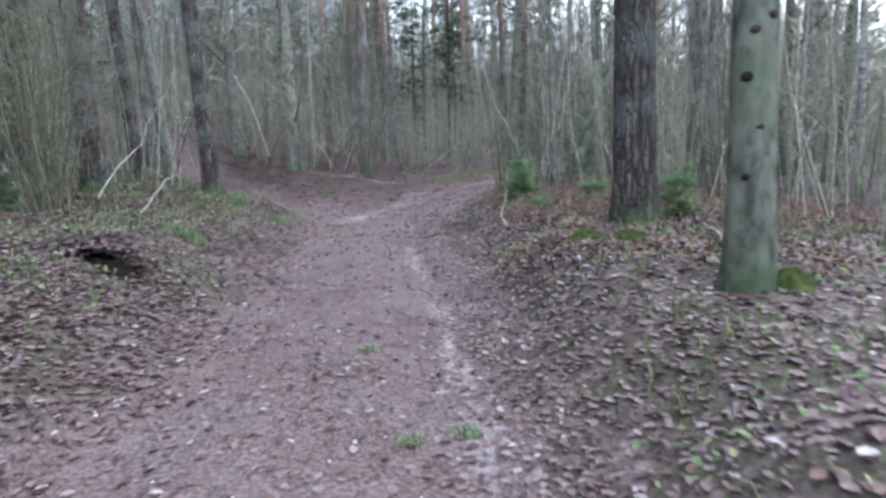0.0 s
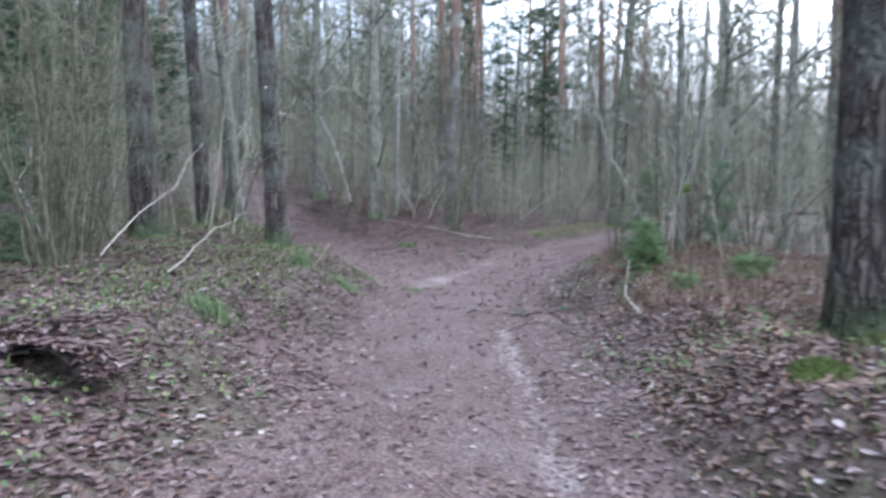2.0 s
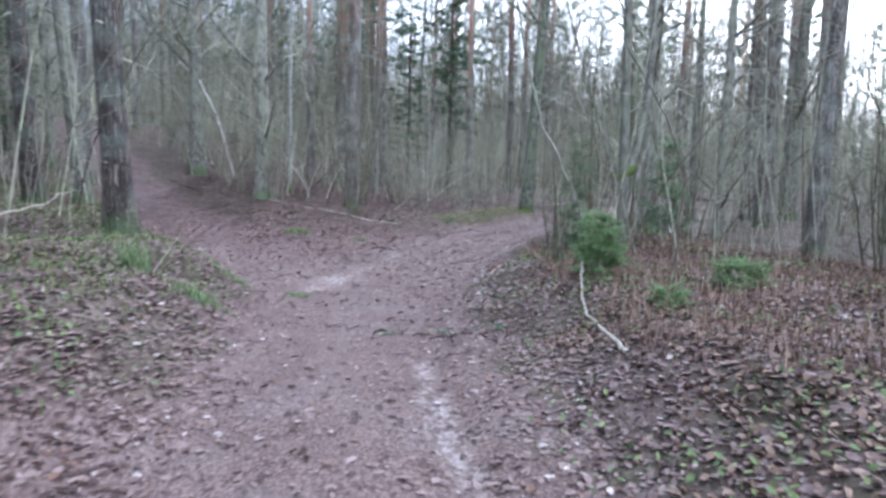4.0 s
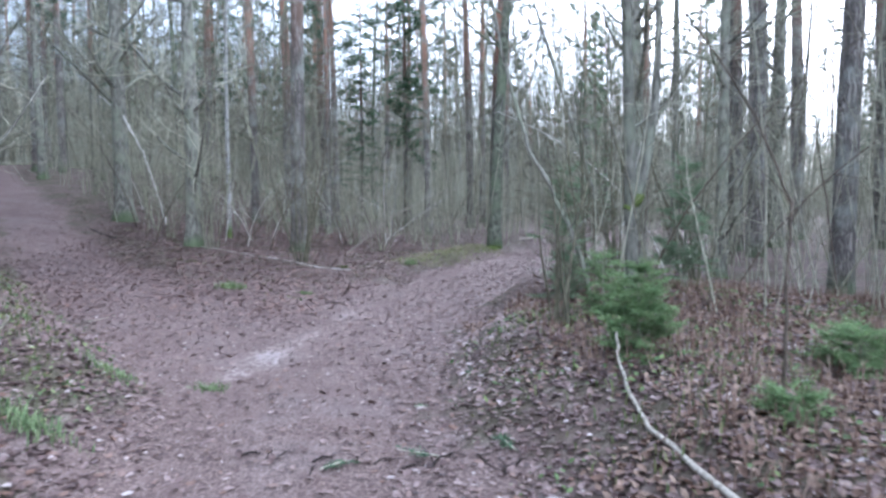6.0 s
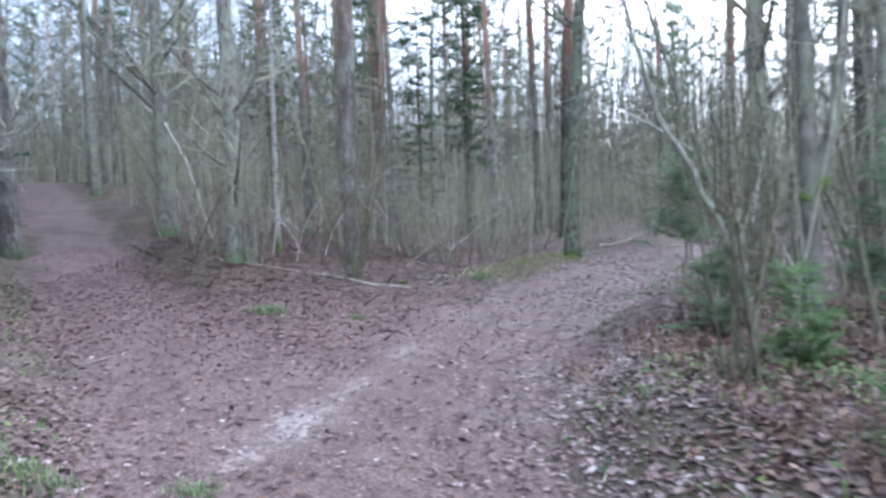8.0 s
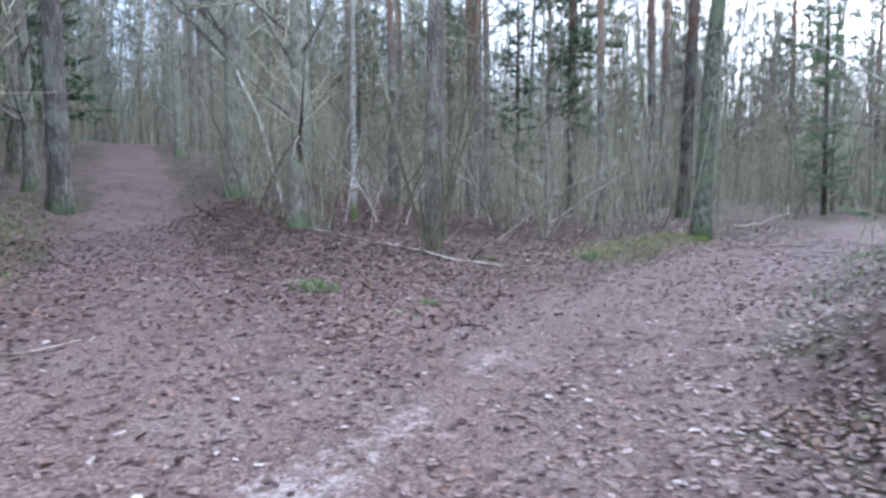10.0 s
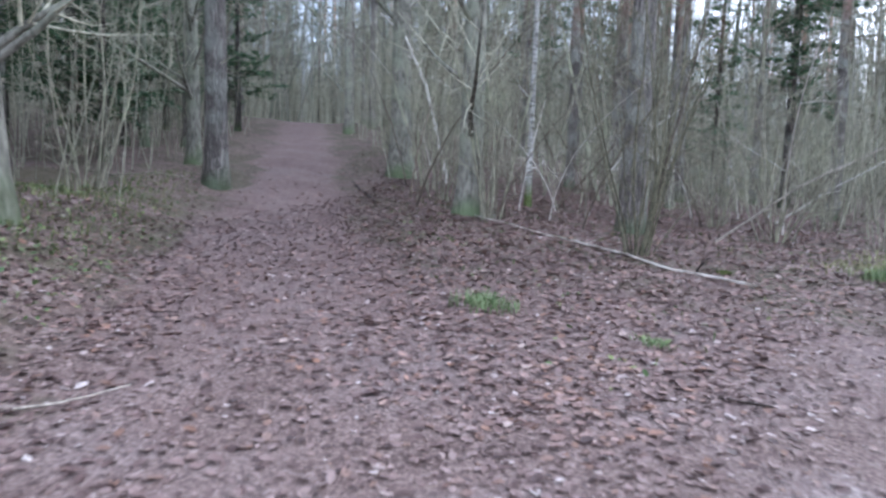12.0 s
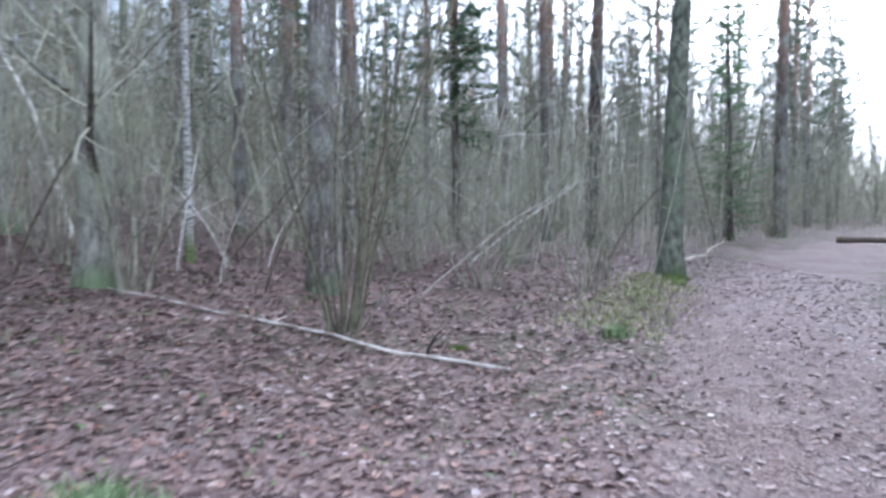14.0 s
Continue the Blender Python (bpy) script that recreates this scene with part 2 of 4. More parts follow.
def away(x, y, line):
    """Distance of points from a polyline."""
    best = np.full(np.shape(x), 1e9)
    for (ax, ay), (bx, by) in zip(line, line[1:]):
        ux, uy = bx - ax, by - ay
        k = np.clip(((x - ax) * ux + (y - ay) * uy) / (ux * ux + uy * uy), 0, 1)
        best = np.minimum(best, np.hypot(x - ax - k * ux, y - ay - k * uy))
    return best


def smooth(a, b, v):
    k = np.clip((v - a) / (b - a), 0, 1)
    return k * k * (3 - 2 * k)


LATTICE = np.random.RandomState(5).rand(256, 256)


def rough(x, y, size):
    """Smooth value noise from -0.5 to 0.5."""
    u, v = np.asarray(x) / size + 500, np.asarray(y) / size + 500
    i, j = np.floor(u).astype(int), np.floor(v).astype(int)
    a, b = u - i, v - j
    a, b = a * a * (3 - 2 * a), b * b * (3 - 2 * b)
    g = lambda p, q: LATTICE[p % 256, q % 256]
    return (g(i, j) * (1 - a) + g(i + 1, j) * a) * (1 - b) + (g(i, j + 1) * (1 - a) + g(i + 1, j + 1) * a) * b - 0.5


def to_track(x, y):
    return np.minimum(np.minimum(away(x, y, MAIN), away(x, y, LEFT)), away(x, y, RIGHT))


def lie(x, y):
    """Height of the ground."""
    x, y = np.asarray(x, float), np.asarray(y, float)
    d = to_track(x, y)
    z = 0.55 + 0.06 * np.clip(-x - 2, 0, 40) + 0.03 * np.clip(y - 28, 0, 60)
    z = z + 0.095 * np.clip(y - 21, 0, 24) * smooth(3, 13, -x)
    sunk = 0.42 * (1 - smooth(14, 32, y)) + 0.12
    off = smooth(1.1, 2.4, d + 0.5 * rough(x, y, 1.3))
    fork = (y > 13) & (x > np.interp(y, [p[1] for p in LEFT], [p[0] for p in LEFT])) & (x < np.interp(y, [p[1] for p in RIGHT], [p[0] for p in RIGHT]))
    off = np.where(fork, np.minimum(off, smooth(17, 28, y)), off)
    z = z - sunk * (1 - off)
    z = z + off * (0.16 * rough(x, y, 1.6) + 0.07 * rough(x, y, 0.5)) + 0.035 * rough(x, y, 0.6) + 0.02 * rough(x + 7, y, 0.25)
    z = z - 0.04 * np.exp(-(away(x, y, RUT) / 0.22) ** 2) - 0.035 * np.exp(-((away(x, y, MAIN) - 0.75) / 0.25) ** 2)
    z = z - 0.25 * smooth(3, 6.5, x) * (1 - smooth(20, 28, y))
    z = z + 0.12 * np.exp(-((x + 3.45) ** 2 / 0.35 + (y - 6.35) ** 2 / 0.3))
    z = z - 0.34 * np.exp(-((x + 3.1) ** 2 / 0.06 + (y - 5.68) ** 2 / 0.04))
    return z


def at(x, y):
    return float(lie(x, y))


def part(name, mesh, mat, parent, label="", kind=""):
    ob = new(name, mesh)
    tagged(ob, kind=kind)
    if mat and not mesh.materials:
        mesh.materials.append(mat)
    if parent:
        ob.parent = parent
    return tagged(ob, label) if label else ob


def mesh_of(name, verts, faces, soft_shade=True):
    me = bpy.data.meshes.new(name)
    me.from_pydata(verts, [], faces)
    if soft_shade:
        me.polygons.foreach_set("use_smooth", [True] * len(me.polygons))
    me.update()
    return me


def spaced(lo, hi, a, b, step, grow):
    """Coordinates from lo to hi, step apart between a and b and wider and wider outside."""
    mid = list(np.arange(a, b, step))
    left, right, s = [], [], step
    v = a
    while v > lo:
        s *= grow
        v -= s
        left.append(v)
    s, v = step, mid[-1]
    while v < hi:
        s *= grow
        v += s
        right.append(v)
    return np.array(left[::-1] + mid + right)


def build_ground():
    xs, ys = spaced(-500, 500, -9, 8, 0.13, 1.07), spaced(-300, 700, -2, 31, 0.14, 1.06)
    gx, gy = np.meshgrid(xs, ys)
    gz = lie(gx, gy)
    nx, ny = len(xs), len(ys)
    i = np.arange(nx * ny).reshape(ny, nx)
    quads = np.stack([i[:-1, :-1], i[:-1, 1:], i[1:, 1:], i[1:, :-1]], -1).reshape(-1, 4)
    me = mesh_of("ground", np.stack([gx, gy, gz], -1).reshape(-1, 3).tolist(), quads.tolist())
    d = np.minimum(np.minimum(away(gx, gy, MAIN), away(gx, gy, RIGHT)), away(gx, gy, LEFT) + 0.35 * smooth(16, 23, gy)) + 0.7 * rough(gx, gy, 0.9) + 0.45 * rough(gx, gy, 0.35)
    soil = 1 - smooth(0.8, 1.8, d)
    fork = (gy > 13) & (gx > np.interp(gy, [p[1] for p in LEFT], [p[0] for p in LEFT])) & (gx < np.interp(gy, [p[1] for p in RIGHT], [p[0] for p in RIGHT]))
    soil = np.maximum(soil, np.where(fork, 0.8 * (1 - smooth(18.5, 23, gy)), 0))
    sand = 0.95 * np.exp(-((away(gx, gy, RUT) + 0.12 * rough(gx, gy, 0.5)) / 0.1) ** 2) * np.clip(0.95 + 0.7 * rough(gx, gy, 0.9), 0, 1)
    patch = np.exp(-((gx + 1.85) ** 2 / 0.06 + (gy - 14.3) ** 2 / 0.25))
    sand = np.maximum(sand, 0.85 * np.exp(-((away(gx, gy, STREAK) + 0.3 * rough(gx, gy, 0.7)) / 0.12) ** 2) * np.clip(0.75 + 1.2 * rough(gx, gy, 0.8), 0, 1) * (1 - smooth(17, 22, gy)))
    sand = np.maximum(sand, patch)
    col = me.color_attributes.new("cover", "FLOAT_COLOR", "POINT")
    col.data.foreach_set("color", np.stack([soil, sand, 0 * soil, 0 * soil + 1], -1).ravel())
    return tagged(part("ground", me, FLOOR, None), "forest ground with reddish trodden track and leaf-covered banks", "ground", kind="structure")


ground = build_ground()


# ---- growing things ----
def tube(V, F, pts, rads, sides=6):
    """A tapered tube along points, closed at its tip."""
    first = len(V)
    prev = None
    for k, (p, r) in enumerate(zip(pts, rads)):
        a = (pts[min(k + 1, len(pts) - 1)] - pts[max(k - 1, 0)]).normalized()
        side = a.cross(Vector((0.31, 0.95, 0.1)) if prev is None else prev)
        side = a.cross(Vector((1, 0, 0))) if side.length < 1e-4 else side
        u = side.normalized()
        w = a.cross(u)
        prev = -w if prev is None else prev
        for s in range(sides):
            g = 2 * math.pi * s / sides
            V.append(p + (u * math.cos(g) + w * math.sin(g)) * r)
    for k in range(len(pts) - 1):
        for s in range(sides):
            a, b = first + k * sides + s, first + k * sides + (s + 1) % sides
            F.append((a, b, b + sides, a + sides))
    F.append(tuple(first + (len(pts) - 1) * sides + s for s in range(sides)))


def grown(rng, start, way, length, steps, wander, lift=0.0):
    """Points along a limb that wanders and bends up (lift above 0) or down."""
    pts, p, d = [Vector(start)], Vector(start), Vector(way).normalized()
    for _ in range(steps):
        d = (d + Vector((rng.uniform(-1, 1), rng.uniform(-1, 1), rng.uniform(-1, 1) + lift)) * wander).normalized()
        p = p + d * (length / steps)
        pts.append(p.copy())
    return pts


def along(pts, k):
    i = min(int(k * (len(pts) - 1)), len(pts) - 2)
    return pts[i].lerp(pts[i + 1], k * (len(pts) - 1) - i), (pts[i + 1] - pts[i]).normalized()


def sprouts(rng, V, F, pts, r0, count, length, depth, low=0.25, spread=0.9, lift=0.35, sides=4):
    """Side shoots along a limb, and shoots on them."""
    for _ in range(count):
        k = rng.uniform(low, 1.0)
        p, d = along(pts, k)
        g = rng.uniform(0, 2 * math.pi)
        out = d.orthogonal().normalized()
        out = Matrix.Rotation(g, 3, d) @ out
        ln = length * rng.uniform(0.45, 1.1) * (1.15 - 0.6 * k)
        r = r0 * (1 - 0.75 * k) * 0.5
        limb = grown(rng, p, d * (1 - spread * 0.6) + out * spread, ln, 4, 0.16, lift)
        tube(V, F, limb, [max(r * (1 - 0.8 * i / 4), 0.0022) for i in range(5)], sides)
        if depth > 1:
            sprouts(rng, V, F, limb, max(r, 0.006), max(2, count // 2), ln * 0.5, depth - 1, 0.2, 0.8, lift, 3)


def stem_mesh(name, rng, height, r, lean=(0, 0), bend=0.02, flare=1.35, sides=12, steps=16, mat=None, top=0.3):
    pts, rads = [], []
    ph, pw = rng.uniform(0, 6), rng.uniform(0, 6)
    for i in range(steps + 1):
        k = (i / steps) ** 1.6
        z = k * height
        w = bend * height * k
        pts.append(Vector((lean[0] * z + w * math.sin(ph + 3 * k) - w * math.sin(ph), lean[1] * z + w * math.sin(pw + 2.6 * k) - w * math.sin(pw), z - (0.15 if i == 0 else 0))))
        rads.append(r * (1 - (1 - top) * k) * (1 + (flare - 1) * math.exp(-z / (0.9 * r + 0.12))))
    V, F = [], []
    tube(V, F, pts, rads, sides)
    for i, v in enumerate(V):
        ring, s = divmod(i, sides)
        c = pts[ring]
        low = math.exp(-max(c.z, 0) / 0.35)
        k = 1 + rng.uniform(-0.035, 0.035) + 0.16 * low * math.sin(s * 2.5 + ph)
        V[i] = c + (v - c) * k
    return mesh_of(name, V, F), pts, rads


def needles(rng, V, F, p, d, length, count, size, droop=0.3, slim=0.1):
    """Flat sprays of narrow needle tufts round a shoot."""
    side = d.cross(Vector((0, 0, 1)))
    side = side.normalized() if side.length > 1e-3 else Vector((1, 0, 0))
    for _ in range(count):
        k = rng.random()
        c = p + d * (length * k)
        w = (side * rng.choice((-1, 1)) * rng.uniform(0.5, 1) + d * rng.uniform(0.2, 0.8) + Vector((0, 0, rng.uniform(-droop, 0.35)))).normalized()
        s = size * rng.uniform(0.6, 1.25) * (1.15 - 0.6 * k)
        t = w.cross(Vector((rng.uniform(-1, 1), rng.uniform(-1, 1), 1))).normalized() * s * slim
        i = len(V)
        V += [c - t, c + t, c + w * s * 0.6 + t * 0.9, c + w * s, c + w * s * 0.6 - t * 0.9]
        F.append((i, i + 1, i + 2, i + 3, i + 4))


def thing(name, label, category, group=""):
    return tagged(new(name), label, category, group)


def pine_tree(seed, height=21, r=0.2, lean=(0, 0), crown_from=0.55, stem_mat=None, label="tall pine with dark furrowed bark and bare lower stem", sides=12, dead=9):
    rng = random.Random(seed)
    top = thing("pine_tree", label, "tree", "pines of the wood")
    me, pts, _ = stem_mesh("pine_stem", rng, height, r, lean, 0.012, 1.3, sides, 18, top=0.25)
    part("trunk", me, stem_mat or PINE, top)
    V, F, NV, NF = [], [], [], []
    for _ in range(dead):
        p, d = along(pts, rng.uniform(0.25, 0.75))
        g = rng.uniform(0, 6.3)
        limb = grown(rng, p, (math.cos(g), math.sin(g), rng.uniform(-0.3, 0.3)), rng.uniform(0.4, 1.6), 4, 0.15, -0.2)
        if sides > 9:
            BV, BF = [], []
            tube(BV, BF, limb, [0.018, 0.014, 0.011, 0.007, 0.004], 5)
            part("dead_branch", mesh_of("dead_branch", BV, BF), TWIG, top)
        else:
            tube(V, F, limb, [0.018, 0.014, 0.011, 0.007, 0.004], 4)
    for _ in range(26):
        k = rng.uniform(crown_from, 0.99) ** 0.8
        p, d = along(pts, min(k, 0.995))
        g = rng.uniform(0, 6.3)
        ln = rng.uniform(1.2, 2.9) * (1.25 - k)
        limb = grown(rng, p, (math.cos(g), math.sin(g), rng.uniform(0.0, 0.5)), ln * 1.6, 5, 0.2, 0.2)
        tube(V, F, limb, [0.045, 0.035, 0.028, 0.02, 0.012, 0.006], 4)
        for _ in range(9):
            q, e = along(limb, rng.uniform(0.45, 1))
            tip = (e + Vector((rng.uniform(-1, 1), rng.uniform(-1, 1), rng.uniform(-0.2, 0.9)))).normalized()
            needles(rng, NV, NF, q, tip, 0.6, 24, 0.2, 0.2)
    part("branchwork", mesh_of("pine_limbs", V, F), TWIG, top, "", "stuff")
    part("crown", mesh_of("pine_crown", NV, NF, False), PINENEEDLE, top, "", "stuff")
    return top


def broadleaf(seed, height=15, r=0.13, lean=(0, 0), bark_mat=None, name="bare_tree", label="bare grey-barked broadleaf tree with thin ascending limbs", flare=1.5, limbs=16, low=0.22, sides=10, bend=0.02, category="tree"):
    rng = random.Random(seed)
    top = thing(name, label, category, "bare trees of the wood")
    me, pts, rads = stem_mesh("bare_stem", rng, height, r, lean, bend, flare, sides, 16, top=0.12)
    part("trunk", me, bark_mat or GREYBARK, top)
    V, F = [], []
    if sides > 8:
        for _ in range(limbs):
            V, F = [], []
            sprouts(rng, V, F, pts, r * 0.75, 1, height * 0.2, 1, low, 0.85, 0.45)
            limb = [sum((V[4 * i + k] for k in range(4)), Vector()) / 4 for i in range(5)]
            bough = part("limb", mesh_of("bare_limb", V, F), bark_mat or GREYBARK, top)
            V, F = [], []
            sprouts(rng, V, F, limb, r * 0.3, 8, height * 0.1, 2, 0.2, 0.8, 0.45, 3)
            part("twig_spray", mesh_of("twig_spray", V, F), TWIG, bough, "", "stuff")
    else:
        sprouts(rng, V, F, pts, r * 0.75, limbs, height * 0.2, 3, low, 0.85, 0.45)
        part("branchwork", mesh_of("bare_limbs", V, F), TWIG, top, "", "stuff")
    return top


def spruce(seed, height=14, r=0.14, low=0.12, width=0.17, mat=None, size=0.3, whorls=26, label="tall dark green spruce", name="spruce_tree", per=7, dens=5, full=0.85):
    rng = random.Random(seed)
    top = thing(name, label, "tree", "spruces of the wood")
    me, pts, _ = stem_mesh("spruce_stem", rng, height, r, (0, 0), 0.006, 1.3, 8, 10, top=0.08)
    part("trunk", me, PINE if height > 4 else TWIG, top)
    V, F, NV, NF = [], [], [], []
    for i in range(whorls):
        k = low + (1 - low) * (i + rng.random()) / whorls
        reach = max(height * width * (1.03 - k) ** full, 0.06)
        for _ in range(per):
            if rng.random() < 0.2:
                continue
            g = rng.uniform(0, 6.3)
            p, _d = along(pts, min(max(k + rng.uniform(-0.05, 0.05), 0.02), 0.99))
            ln = reach * rng.uniform(0.55, 1.15)
            limb = grown(rng, p, (math.cos(g), math.sin(g), rng.uniform(-0.25, 0.55) if height > 4 else rng.uniform(-0.2, 1.0)), ln, 4, 0.14, -0.15)
            tube(V, F, limb, [0.014 * height ** 0.3 * (1 - 0.2 * j) * min(1, ln) for j in range(5)], 3)
            for _ in range(max(3, int(dens * ln / size / 2.2))):
                q, e = along(limb, rng.uniform(0.15, 1))
                side = Matrix.Rotation(rng.uniform(-0.9, 0.9), 3, "Z") @ e
                needles(rng, NV, NF, q, side, size * 1.2, 14 if height > 4 else 30, size * (0.6 if height > 4 else 0.5), 0.5, 0.1 if height > 4 else 0.05)
    needles(rng, NV, NF, along(pts, 0.95)[0], Vector((0, 0, 1)), size, 14, size * 0.5)
    part("branchwork", mesh_of("spruce_limbs", V, F), TWIG, top, "", "stuff")
    part("crown", mesh_of("spruce_crown", NV, NF, False), mat or NEEDLE, top, "", "stuff")
    return top


def coppice(seed, stems=13, height=4.5, r=0.02, splay=0.32, label="multi-stemmed bare hazel bush with grey-olive shoots", name="hazel_bush", twigs=9, mat=None, spread=0.22):
    """A bush of many bare shoots from one stool."""
    rng = random.Random(seed)
    top = thing(name, label, "bush", "bare hazel bushes")
    for _ in range(stems):
        V, F = [], []
        g, s = rng.uniform(0, 6.3), splay * rng.random() ** 0.7
        ln, rr = height * rng.uniform(0.45, 1.1), r * rng.uniform(0.5, 1.3)
        foot = Vector((math.cos(g), math.sin(g), 0)) * spread * rng.random() + Vector((0, 0, -0.1))
        pts = grown(rng, foot, (math.cos(g) * s, math.sin(g) * s, 1), ln, 9, 0.1, 0.12)
        tube(V, F, pts, [max(rr * (1 - 0.09 * i), 0.003) for i in range(10)], 5)
        sprouts(rng, V, F, pts, rr, twigs + 2, ln * 0.32, 2, 0.15, 0.85, 0.3, 3)
        part("stem", mesh_of("hazel_stem", V, F), mat or HAZEL, top)
    return top


def put(ob, x, y, turn=0.0, size=1.0, sink=0.05):
    ob.matrix_basis = Matrix.Translation((x, y, at(x, y) - sink)) @ Matrix.Rotation(turn, 4, "Z") @ Matrix.Scale(size, 4)
    return ob


def again(ob, x, y, turn, size, sink=0.05):
    return copy_thing(ob, Matrix.Translation((x, y, at(x, y) - sink)) @ Matrix.Rotation(turn, 4, "Z") @ Matrix.Scale(size, 4) @ Matrix.Diagonal((*(1 / s for s in ob.scale), 1)))


# the trees beside the track
put(pine_tree(11, 22, 0.235, (-0.012, 0), label="thick pine with dark furrowed bark beside the track", sides=20, dead=4), 2.15, 7.25)
stout = put(broadleaf(12, 20, 0.145, (-0.01, 0.0), BEECH, "smooth_barked_tree", "stout tree with smooth green-grey bark and dark knots", 1.3, 12, 0.3, 18, 0.004), 1.9, 3.92)
for z, turn, size in ((0.75, -2.2, 0.03), (1.05, -1.7, 0.025), (1.35, -2.3, 0.035), (1.62, -2.0, 0.028), (1.7, -1.2, 0.03), (0.5, -1.5, 0.022), (2.0, -1.9, 0.03)):
    V, F = [], []
    for ring, (rr, o) in enumerate(((1.0, -0.5), (0.9, 0.1), (0.5, 0.3), (0.12, 0.38))):
        for k in range(10):
            g = 2 * math.pi * k / 10
            p = Matrix.Rotation(turn, 3, "Z") @ Vector((0.135 + o * size, rr * size * math.cos(g) * 1.2, rr * size * math.sin(g)))
            V.append(p + Vector((-0.01 * z, 0, z)))
    for ring in range(3):
        for k in range(10):
            F.append((ring * 10 + k, ring * 10 + (k + 1) % 10, ring * 10 + 10 + (k + 1) % 10, ring * 10 + 10 + k))
    F.append(tuple(30 + k for k in range(10)))
    part("knot", mesh_of("bark_knot", V, F), SHADEWOOD, stout, "dark branch scar in the bark")
put(pine_tree(13, 20, 0.2, (-0.045, 0.0), label="dark pine on the bank at the fork", sides=16, dead=12), -4.95, 14.15)
put(pine_tree(14, 20, 0.19, (-0.06, 0), label="leaning brown pine behind the bank"), -7.8, 17.0)
put(pine_tree(15, 21, 0.24, (-0.03, 0)), -6.75, 12.75)
put(pine_tree(16, 20, 0.2, (-0.01, 0)), 5.8, 12.1)
put(broadleaf(17, 16, 0.22, (0.01, 0), GREYBARK, "hazel_tree", "olive-grey tree with dense shoots at its foot", 1.5, 18, 0.2, 14), -5.45, 24.7)
oak = [o for o in scene.objects if o.name.startswith("hazel_tree")][0]
V, F = [], []
limb = [Vector(p) for p in ((0.05, 0, 6.35), (-0.5, -0.1, 6.42), (-1.1, -0.2, 6.5), (-1.7, -0.2, 6.75), (-2.2, -0.3, 7.0))]
tube(V, F, limb, [0.05, 0.042, 0.035, 0.026, 0.014], 7)
sprouts(random.Random(5), V, F, limb, 0.04, 9, 0.9, 2, 0.3, 0.8, 0.1, 4)
part("low_limb", mesh_of("low_limb", V, F), GREYBARK, oak, "long bare limb reaching sideways")
put(coppice(18, 16, 4.8, 0.022, 0.14, spread=0.25), -5.0, 24.45)
put(broadleaf(19, 15, 0.075, (0.005, 0), BIRCH, "birch_tree", "slender white birch with mossy green foot", 1.4, 14, 0.3, 10), -5.35, 28.3)
put(pine_tree(20, 22, 0.22, (0, 0), stem_mat=HAZEGREYPINE, label="lichen-grey pine behind a hazel bush", sides=16), -2.85, 25.6)
put(coppice(21, 17, 5.0, 0.017, 0.36, spread=0.2, mat=OLIVETWIG), -2.5, 22.85)
put(broadleaf(22, 19, 0.21, (0.035, 0), BEECH, "grey_tree", "grey-green lichened tree with dark mossy foot beside the track", 1.4, 14, 0.35, 14), 3.02, 27.6)
put(pine_tree(23, 21, 0.23, (0.02, 0), label="straight reddish-brown pine behind the track"), 4.42, 35.8)
put(pine_tree(24, 21, 0.2, lean=(0, 0), stem_mat=HAZEGREYPINE), 5.0, 42.5)
put(pine_tree(25, 20, 0.23, lean=(-0.01, 0), stem_mat=HAZEGREYPINE, label="grey-barked pine beside the climbing track", sides=14), -10.6, 24.45)
put(broadleaf(26, 17, 0.27, (-0.02, 0), GREYBARK), -8.75, 28.9)
put(broadleaf(27, 16, 0.2, (-0.02, 0), GREYBARK), -15.9, 38.8)
put(pine_tree(28, 21, 0.2, lean=(0, 0), stem_mat=HAZEGREYPINE), -9.1, 41.3)
put(pine_tree(29, 22, 0.24, lean=(0.02, 0), stem_mat=HAZEGREYPINE), 12.7, 39.3)
put(pine_tree(30, 21, 0.185, (0.035, 0), stem_mat=HAZEGREYPINE, label="slim brown pine behind young spruces"), 6.75, 16.7)
put(broadleaf(31, 17, 0.15, (0, 0), BEECH), 9.7, 18.7)
put(broadleaf(32, 18, 0.25, (0.0, 0), GREYBARK), 11.4, 25.95)
put(broadleaf(33, 17, 0.2, (-0.01, 0), GREYBARK, limbs=18, low=0.2), 4.9, 20.5)
put(broadleaf(34, 14, 0.12, (0.02, 0), GREYBARK, limbs=18, low=0.15), 5.9, 18.9)
put(broadleaf(35, 9, 0.05, (-0.3, 0), GREYBARK, label="thin leaning bare sapling", low=0.3), 4.1, 19.6)
put(broadleaf(36, 13, 0.16, (-0.1, 0.02), GREYBARK, "grey_tree", "lichen-grey leaning tree on the bank"), -7.3, 17.8)
put(pine_tree(37, 20, 0.22, stem_mat=HAZEGREYPINE), -15.6, 29.2)
put(pine_tree(38, 20, 0.22, stem_mat=HAZEGREYPINE), -17.6, 41.8)
put(pine_tree(39, 21, 0.26, stem_mat=HAZEGREYPINE), -4.9, 39.2)
put(spruce(40, 10, 0.1, 0.2, 0.13, OLIVE, 0.3, 22, "olive-green spruce beside the far bend of the track"), 9.5, 37.0)
put(broadleaf(41, 12, 0.06, (0, 0), BIRCH, "birch_tree", "slender pale birch between forest trees"), -0.3, 46)
put(broadleaf(42, 12, 0.06, (0.02, 0), BIRCH, "birch_tree", "slender pale birch between forest trees"), 0.3, 46.6)
put(pine_tree(43, 22, 0.24, stem_mat=HAZEGREYPINE), -3.7, 42.6)
